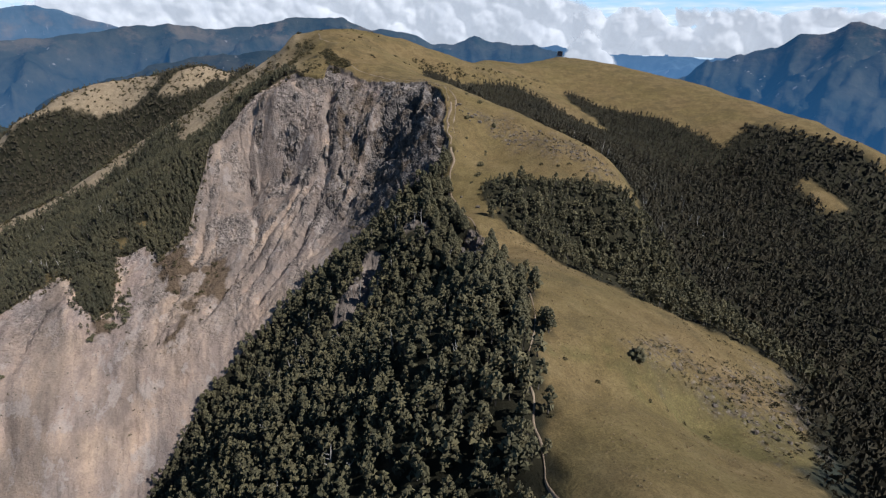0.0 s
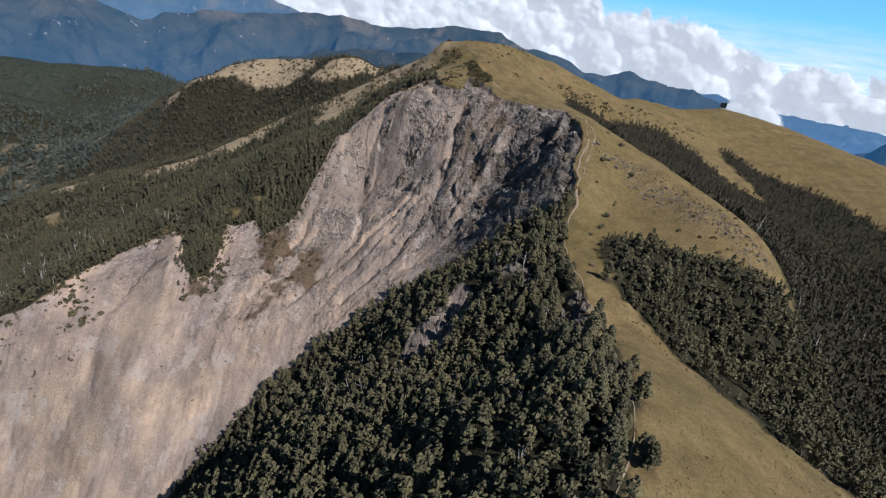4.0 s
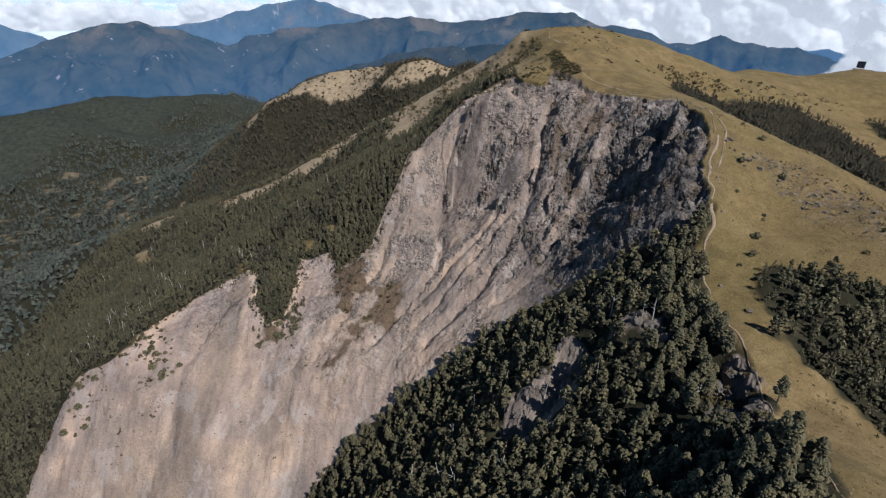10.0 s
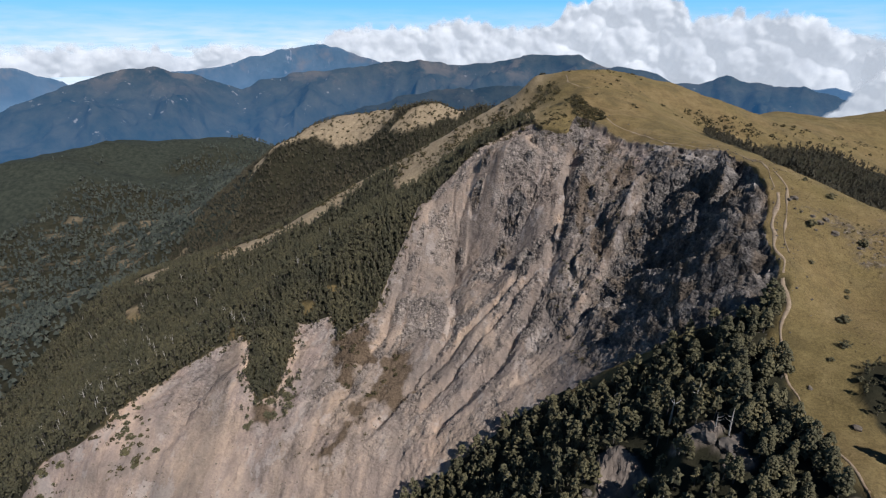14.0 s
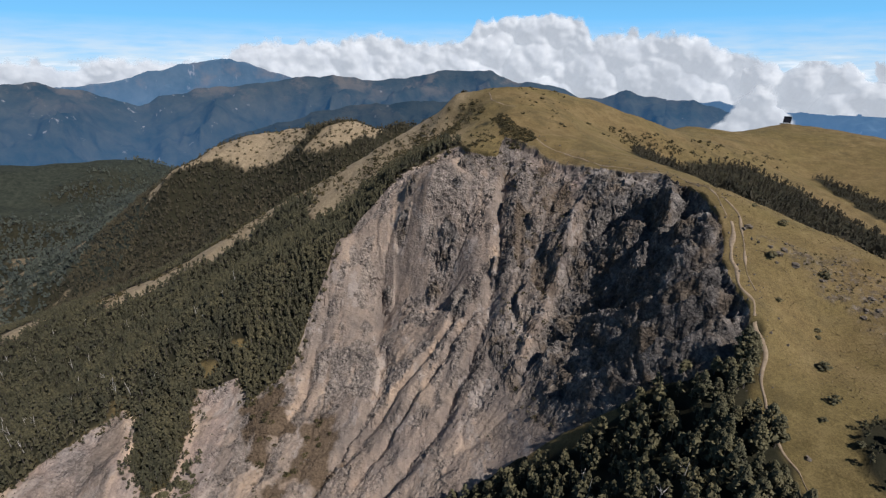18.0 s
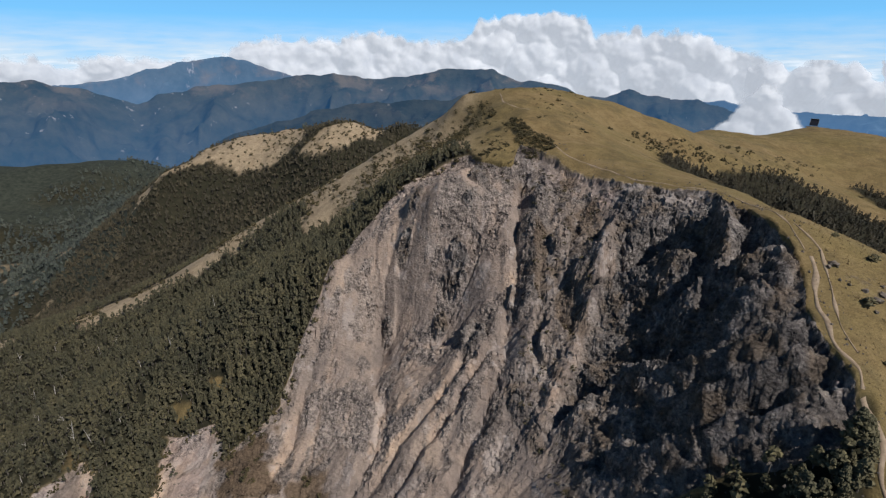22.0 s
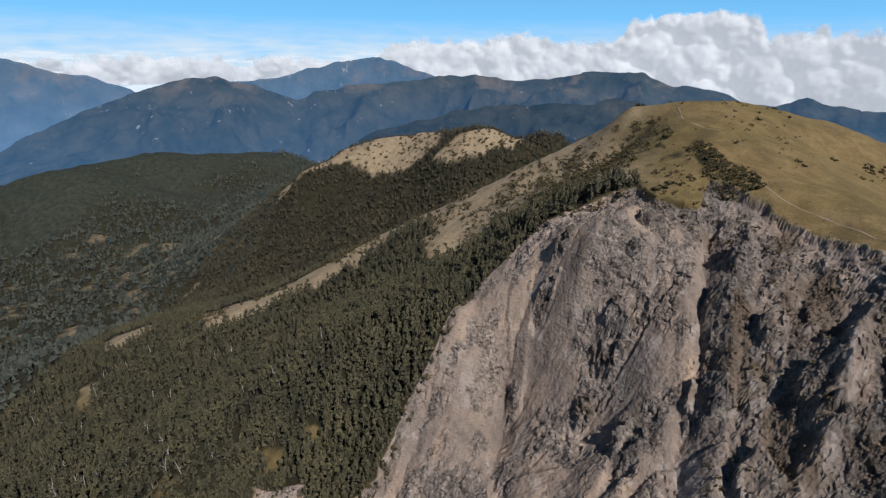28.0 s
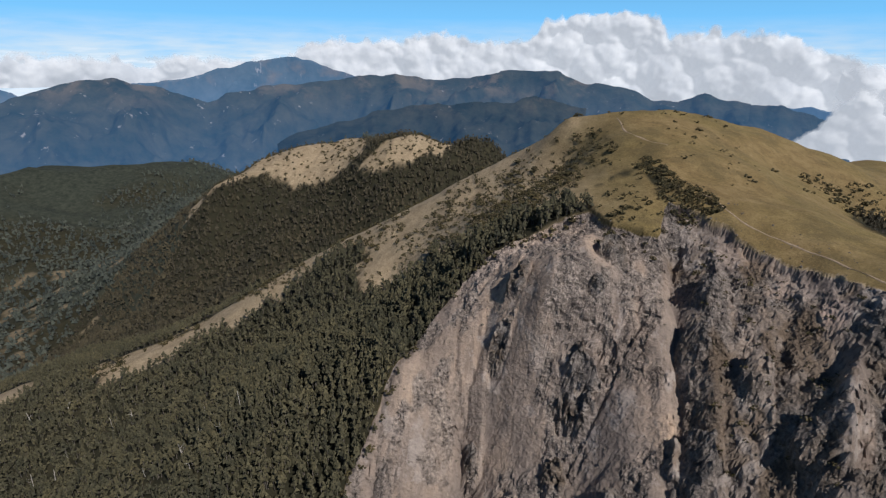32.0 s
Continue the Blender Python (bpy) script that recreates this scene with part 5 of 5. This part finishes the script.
def within(rng, poly, count, test=None):
    """Random places inside an outline."""
    p = np.array(poly, float)
    out = []
    while len(out) < count:
        x, y = (p.min(0) + (p.max(0) - p.min(0)) * rng.random((400, 2))).T
        ok = edge_distance(poly, x, y) > 0
        if test is not None:
            ok &= test(x, y)
        out += list(zip(x[ok], y[ok]))
    return out[:count]


rng = np.random.default_rng(77)
# shrubs
shrub_models = []
for k in range(6):
    leaf = tufts(rng, 22, 1.25, 0.95, 0.15, 0.34, "bush")
    stems = joined([tube([(0, 0, -0.3), (0.5 * math.cos(a), 0.5 * math.sin(a), 0.7)], (0.05, 0.02), 3) for a in (0.3, 2.4, 4.5)])
    shrub_models.append((mesh_from("foliage", *leaf, [SHRUB_LEAF]), mesh_from("stems", *stems, [BARK])))
fir_green = [mesh_from("foliage", *tufts(rng, 40, 1.6, 0.95, 0.05, 0.34, "bush"), [NEEDLES]) for _ in range(3)]


def shrubs(places, lo, hi, label, group, green=False):
    x, y = np.array(places, float).T
    z = ground_at(x, y)
    for i in range(len(x)):
        s = lo + (hi - lo) * rng.random() ** 1.6
        ob = tagged(new("shrub"), label, "shrub", group)
        ob.matrix_world = Matrix.LocRotScale((x[i], y[i], z[i] - 0.1), Euler((0, 0, rng.random() * 6.28)), (s, s, s * (0.7 + 0.4 * rng.random())))
        leaf, stems = shrub_models[i % 6]
        part("foliage", fir_green[i % 3] if green else leaf, ob)
        part("stems", stems, ob)


shrubs([(92, -53)], 2.1, 2.1, "round dark green shrub alone on the grass", "shrubs on the grass", True)
shrubs([(105, 143), (109, 121), (110, 123), (102, 108), (97, 96), (92, 92), (95, 84), (118, 160), (112, 168), (120, 138), (100, 128)], 0.8, 1.7,
       "small dark shrub on the dry grass", "shrubs on the grass", True)
shrubs(within(rng, [(-45, 300), (-20, 330), (10, 360), (14, 345), (-5, 305), (-30, 285)], 30), 1.0, 2.6, "dense dark shrub below the summit", "shrubs on the west ridge")
shrubs(within(rng, [(30, 318), (37, 325), (44, 303), (52, 284), (50, 276), (40, 274), (34, 286), (36, 300)], 30), 0.9, 2.2, "dark brown shrub along the cliff head", "shrubs at the cliff head")
shrubs(within(rng, [(8, 272), (20, 284), (34, 272), (30, 264), (14, 266)], 22), 0.7, 1.5, "low shrub on the cliff edge", "shrubs at the cliff head")
shrubs(within(rng, [(95, 80), (125, 78), (178, 70), (186, 100), (150, 150), (140, 110)], 30), 0.5, 1.3, "low tussock shrub on the grass slope", "shrubs on the grass")
shrubs(within(rng, BARE["near_ledge"], 26), 0.8, 1.9, "dark brown shrub rooted in the bare scarp", "shrubs on the spur")
ledge = [(96, 50), (107, 33), (113, 13), (124, -6), (142, -26), (158, -37)]
brow = [(ax + (bx - ax) * u - 7 * rng.random(), ay + (by - ay) * u - 5 * rng.random()) for (ax, ay), (bx, by) in zip(ledge, ledge[1:]) for u in rng.random(16)]
shrubs(within(rng, SCRUB["slide_green"], 18) + within(rng, SCRUB["slide_brown"], 14) + within(rng, [(-194, 126), (-170, 140), (-158, 124), (-178, 114)], 22), 0.5, 1.6,
       "brown shrub rooted in the bare slide", "shrubs on the slide")
shrubs(within(rng, [(-190, 132), (-176, 142), (-160, 130), (-158, 118), (-172, 120)], 26) + within(rng, [(-220, 120), (-208, 122), (-206, 100), (-222, 96)], 16)
       + within(rng, [(-108, 168), (-98, 160), (-98, 142), (-122, 138), (-122, 146), (-110, 150)], 22), 0.6, 2.1, "dark green bush holding on the bare slide", "shrubs on the slide", True)
shrubs([(69, -54.8), (62, -58), (58, -66), (57, -72), (75, -61), (88, -65), (97, -68), (104, -70), (100, -73), (93, -66)], 0.4, 0.8, "small brown tussock shrub on the grass", "shrubs on the grass")


def scrub(name, label, places, n, height, radius, size, lo, hi, mat, seed):
    """Bushes or tussocks past counting, joined."""
    r = np.random.default_rng(seed)
    x, y = np.array(places, float).T
    z = ground_at(x, y)
    pieces = []
    models = [tufts(r, n, height, radius, 0.1, size, "bush", SPINDLE, SPINDLE_F) for _ in range(6)]
    for i in range(len(x)):
        v, f = models[i % 6]
        s = lo + (hi - lo) * r.random() ** 1.6
        pieces.append((v * s + (x[i], y[i], z[i]), f))
    tagged(new(name, mesh_from(name, *joined(pieces), [mat])), label, "scrub", kind="stuff")


scrub("hill_scrub", "dark bushes dotted over the pale hills", within(rng, GRASS["hill_top"], 240) + within(rng, GRASS["hill_knob"], 130), 9, 1.3, 1.0, 0.5, 1.0, 2.6, SHRUB_LEAF, 51)
scrub("ravine_scrub", "dark brush at the head of the ravine", within(rng, [(118, 325), (150, 345), (190, 356), (160, 372), (118, 364)], 110) +
      within(rng, [(150, 345), (230, 372), (300, 420), (300, 440), (200, 400)], 60), 9, 1.3, 1.0, 0.5, 0.6, 1.9, SHRUB_LEAF, 52)
scrub("ridge_scrub", "low brown scrub over the west ridge", within(rng, GRASS["west_crest"], 1000, lambda x, y: fractal(x / 14, y / 14, 2, 91) > -0.1) +
      within(rng, [(-60, 300), (-20, 340), (10, 365), (20, 345), (-5, 300), (-30, 283)], 280) + within(rng, [(-66, 363), (-56, 400), (8, 377), (27, 370), (19, 335), (1, 294), (-26, 288), (-46, 295)], 700), 8, 1.1, 1.0, 0.45, 0.4, 1.8, SHRUB_LEAF, 53)
scrub("brow_scrub", "tiny brown bushes along the brow of the grass", brow + within(rng, STONY, 420) + within(rng, SCREE, 300), 7, 1.1, 1.0, 0.45, 0.2, 0.6, SHRUB_LEAF, 56)
scrub("head_scrub", "dark brown brush round the head of the gully", within(rng, [(30, 318), (37, 325), (44, 303), (53, 284), (51, 276), (40, 274), (34, 286), (36, 300)], 270) +
      within(rng, [(10, 290), (20, 300), (34, 318), (30, 300), (33, 270), (14, 270)], 40) + within(rng, [(40, 320), (20, 380), (80, 420), (110, 330), (60, 300)], 60),
      8, 1.0, 1.0, 0.45, 0.5, 1.6, SHRUB_LEAF, 58)
scrub("slide_scrub", "dry brown plants rooted in the dark part of the slide", within(rng, DARK, 170, lambda x, y: (edge_distance(BLACK, x, y) < -2) & (edge_distance(SLIDE, x, y) > 3)),
      8, 1.0, 1.0, 0.42, 0.4, 1.2, SHRUB_LEAF, 57)
fringe = within(rng, [(-126, 178), (-106, 182), (-99, 160), (-98, 146), (-106, 139), (-121, 139), (-133, 160)], 70)
fringe += [(x + 6 * (rng.random() - 0.5), y + 6 * (rng.random() - 0.5)) for (ax, ay), (bx, by) in zip(SLIDE[2:21], SLIDE[3:22])
           for x, y in [(ax + (bx - ax) * u, ay + (by - ay) * u) for u in rng.random(10)]]
fx, fy = np.array(fringe).T
wood("fringe_wood", "scattered small firs holding on the slide's edge", (fx, fy, ground_at(fx, fy)), MID_FIRS, [FLANK_NEEDLES, BARK], 31, 0.55)
scrub("slide_plants", "sparse dry plants on the lower slide", within(rng, [(-118, 150), (-90, 165), (-58, 165), (-52, 130), (-95, 100), (-135, 105)], 90, lambda x, y: fractal(x / 12, y / 12, 2, 88) > 0.05)
      + within(rng, [(-225, 118), (-185, 128), (-160, 150), (-150, 120), (-180, 90), (-225, 85)], 90, lambda x, y: fractal(x / 12, y / 12, 2, 87) > 0.05), 7, 1.0, 1.0, 0.45, 0.3, 1.1, SHRUB_LEAF, 59)
edge = [(x + 7 * (rng.random() - 0.5), y + 7 * (rng.random() - 0.5)) for (ax, ay), (bx, by) in zip(SLIDE[2:23], SLIDE[3:24])
        for x, y in [(ax + (bx - ax) * u, ay + (by - ay) * u) for u in rng.random(16)]]
scrub("edge_scrub", "brown and green brush along the slide's edge", edge, 9, 1.1, 0.9, 0.5, 0.5, 1.6, SHRUB_LEAF, 55)
scrub("grass_tussocks", "dry grass tussocks on the ridge", within(rng, [(58, -100), (110, -92), (162, -40), (110, 14), (95, 52), (80, 52), (76, -4)], 4200) +
      within(rng, [(98, 90), (176, 74), (180, 100), (120, 200), (100, 190), (100, 150), (90, 120)], 4200), 1, 0.25, 0.1, 0.28, 0.5, 1.3, TUSSOCK, 54)

# stones
slates = [stone_mesh(rng, "boulder", STONE, 2, 0.5) for _ in range(5)]
pales = [stone_mesh(rng, "boulder", PALE_STONE, 2, 0.5) for _ in range(5)]
put("boulder", pales, "weathered grey boulder half sunk in grass", "rock", "boulders on the grass", within(rng, SCREE, 110) + within(rng, STONY, 60), rng, 0.25, 0.9)
put("boulder", pales, "weathered grey boulder at the grass edge", "rock", "boulders on the grass",
    [(107, 147), (104, 149), (108, 144), (111, 146), (112, 141), (106, 141), (102, 155), (104, 156), (84, 84), (88, 70)], rng, 0.6, 1.5)
put("boulder", slates, "loose slate block on the ledge", "rock", "blocks on the spur", within(rng, BARE["near_ledge"], 22) + within(rng, BARE["near_scar"], 14) + within(rng, BARE["near_rocks"], 6) + within(rng, BARE["near_slabs"], 8), rng, 0.6, 2.0)


scrub("ridge_scrub", "low brown-green shrubs on the pale ridge", within(rng, GRASS["west_crest"], 130, lambda x, y: fractal(x / 14, y / 14, 2, 91) > -0.1), 20, 1.25, 0.95, 0.36, 0.8, 2.3, SHRUB_LEAF, 51)
scrub("swale_scrub", "small green shrubs among the stones", within(rng, STONY, 40), 16, 1.25, 0.95, 0.36, 0.35, 0.8, NEEDLES, 52)
scrub("slope_scrub", "low reddish-brown shrubs on the grass slope", within(rng, [(114, -66), (130, -66), (146, -60), (150, -52), (136, -50), (118, -58)], 30) + within(rng, [(110, -80), (128, -66), (142, -76), (124, -84)], 34), 16, 1.25, 0.95, 0.36, 0.4, 1.0, SHRUB_LEAF, 53)


def scree(name, label, poly, count, lo, hi, mat, seed):
    """Loose stones past counting."""
    r = np.random.default_rng(seed)
    x, y = np.array(within(r, poly, count)).T
    z = ground_at(x, y)
    s = lo + (hi - lo) * r.random(count) ** 3
    jig = OCTA[None] * (0.7 + 0.6 * r.random((count, 6, 1))) + 0.35 * (r.random((count, 6, 3)) - 0.5)
    v = jig * s[:, None, None] + np.stack([x, y, z + 0.1 * s], -1)[:, None]
    f = (OCTA_F[None] + 6 * np.arange(count)[:, None, None]).reshape(-1, 3)
    tagged(new(name, mesh_from(name, v.reshape(-1, 3), f, [mat])), label, "stones", kind="stuff")


scree("slide_scree", "loose grey stones over the landslide", SLIDE, 4200, 0.15, 0.6, PALE_STONE, 41)
scree("cliff_scree", "broken dark slate on the cliff ledges", DARK, 900, 0.2, 0.6, STONE, 42)

# dead trees
dead_trunks, dead_limbs = [], []
for k in range(5):
    h = 6.5 + 3 * rng.random()
    lean = (rng.random(2) - 0.5) * 1.6
    dead_trunks.append(mesh_from("trunk", *tube([(0, 0, -0.6), (lean[0] * 0.4, lean[1] * 0.4, h * 0.5), (lean[0], lean[1], h)], (0.24, 0.17, 0.05), 5), [DEAD]))
    a, b = rng.random() * 6.28, 2.5 + 3 * rng.random()
    dead_limbs.append(mesh_from("limb", *tube([(0, 0, b), (0.9 * math.cos(a), 0.9 * math.sin(a), b + 0.5), (1.6 * math.cos(a), 1.6 * math.sin(a), b + 1.3)], (0.09, 0.06, 0.02), 3), [DEAD]))


def dead_trees(places, label, group, size=1.0):
    x, y = np.array(places, float).T
    z = ground_at(x, y)
    for i in range(len(x)):
        ob = tagged(new("dead_tree"), label, "tree", group)
        ob.matrix_world = Matrix.LocRotScale((x[i], y[i], z[i]), Euler(((rng.random() - 0.5) * 0.25, (rng.random() - 0.5) * 0.25, rng.random() * 6.28)), [size * (0.7 + 0.6 * rng.random())] * 3)
        part("trunk", dead_trunks[i % 5], ob)
        for k in range(3):
            part("limb", dead_limbs[(i + k) % 5], ob)


def free(x, y):
    _, slide, grass, *_ = land(x, y)
    return (slide < 0.2) & (grass < 0.3)


dead_trees(within(rng, [(-235, 125), (-190, 132), (-160, 178), (-145, 200), (-175, 215), (-260, 160)], 60, free), "bleached dead trunk at the wood's edge", "dead trees by the slide", 0.85)
dead_trees(within(rng, [(-10, -60), (70, -40), (72, 30), (60, 100), (20, 110), (-20, 60)], 38, free), "bleached dead trunk among the firs", "dead trees on the spur")
dead_trees(within(rng, [(-330, 160), (-120, 200), (-100, 260), (-230, 320), (-360, 300)], 40, free), "pale dead trunk in the west wood", "dead trees in the west wood", 0.9)
dead_trees(within(rng, [(100, 70), (180, 60), (260, 40), (270, 130), (200, 180)], 24, free), "pale dead trunk in the ravine wood", "dead trees in the ravine")

# the trodden trails
def trail(points, spans, label):
    """A ribbon of bare earth laid on the ground along a line; spans gives half its width by y."""
    steps = []
    for (ax, ay), (bx, by) in zip(points, points[1:]):
        m = max(2, int(math.hypot(bx - ax, by - ay) / 1.2))
        steps += [(ax + (bx - ax) * i / m, ay + (by - ay) * i / m) for i in range(m)]
    line = np.array(steps)
    n = np.arange(len(line))
    line = line + 0.9 * np.stack([value_noise(n / 5, 0.0 * n, 3), value_noise(n / 5, 1.0 + 0.0 * n, 4)], -1)
    for _ in range(2):
        line[1:-1] = (line[:-2] + 2 * line[1:-1] + line[2:]) / 4
    d = np.gradient(line, axis=0)
    d = np.stack([-d[:, 1], d[:, 0]], -1) / np.linalg.norm(d, axis=1)[:, None]
    wide = np.interp(line[:, 1], *spans) * (1 + 0.9 * value_noise(n / 4, 2.0 + 0.0 * n, 5))
    rows = []
    for k in (-1.3, -1.0, 0.0, 1.0, 1.3):
        p = line + d * (wide * k)[:, None]
        rows.append(np.stack([p[:, 0], p[:, 1], ground_at(p[:, 0], p[:, 1]) + (0.14 if abs(k) < 1.2 else -0.25)], -1))
    i = np.arange(5 * len(line)).reshape(5, -1)
    q = np.stack([i[:-1, :-1], i[:-1, 1:], i[1:, 1:], i[1:, :-1]], -1).reshape(-1, 4)
    tagged(new("trail", mesh_from("trail", np.concatenate(rows), q, [EARTH], flat=False)), label, "path", kind="structure")


trail(TRAIL, ((-90, -20, 90, 112, 150), (0.16, 0.13, 0.20, 0.30, 0.42)), "narrow trodden earth trail along the cliff top")
trail([(94, 128), (95, 139), (100, 150), (103, 160), (101, 172)], ((120, 150), (0.16, 0.28)), "second strand of the trodden trail")
trail([(99.5, 160), (100, 176), (101, 194), (98, 211), (88, 221), (79, 232), (68, 254), (55, 271), (48, 290)], ((160, 300), (0.26, 0.14)), "faint trail along the rim of the slide")
trail([(48, 330), (36, 344), (34, 356), (33, 372)], ((330, 380), (0.30, 0.22)), "short pale trail up to the summit")


# the reflector panel on the far top
def box(sx, sy, sz, at=(0, 0, 0), turn=(0, 0, 0), soft=0.05):
    bm = bmesh.new()
    bmesh.ops.create_cube(bm, size=1, matrix=Matrix.LocRotScale(at, Euler(turn), (sx, sy, sz)))
    bmesh.ops.bevel(bm, geom=bm.edges[:], offset=soft, segments=1, affect="EDGES")
    return bm


hut_z = float(ground_at(369, 552)[0])
board = tagged(new("reflector_panel"), "large dark square panel on a steel frame on the hilltop", "panel")
board.matrix_world = Matrix.LocRotScale((369, 552, hut_z), Euler((0, 0, radians(-28))), (0.78, 0.78, 0.78))
face = part("panel", bm_mesh("panel", box(9.0, 0.5, 8.2, (0, 0, 6.0), (radians(-8), radians(5), 0)), PANEL), board)
for k, (sx, sz, ox, oz) in enumerate(((9.4, 0.35, 0, 10.2), (9.4, 0.35, 0, 1.9), (0.35, 8.4, -4.6, 6.0), (0.35, 8.4, 4.6, 6.0))):
    part("frame_bar", bm_mesh("frame_bar", box(sx, 0.7, sz, (ox, 0, oz)), STEEL), board)
for ox in (-3.4, 0.0, 3.4):
    part("post", bm_mesh("post", box(0.35, 0.35, 10.0, (ox, 0.9, 4.5)), STEEL), board)
    part("brace", bm_mesh("brace", box(0.25, 0.25, 8.4, (ox, 3.0, 3.2), (radians(38), 0, 0)), STEEL), board)
part("base", bm_mesh("base", box(13.0, 6.0, 1.2, (-1.5, 1.2, 0.0)), PALE_STONE), board, "low pale stone base")
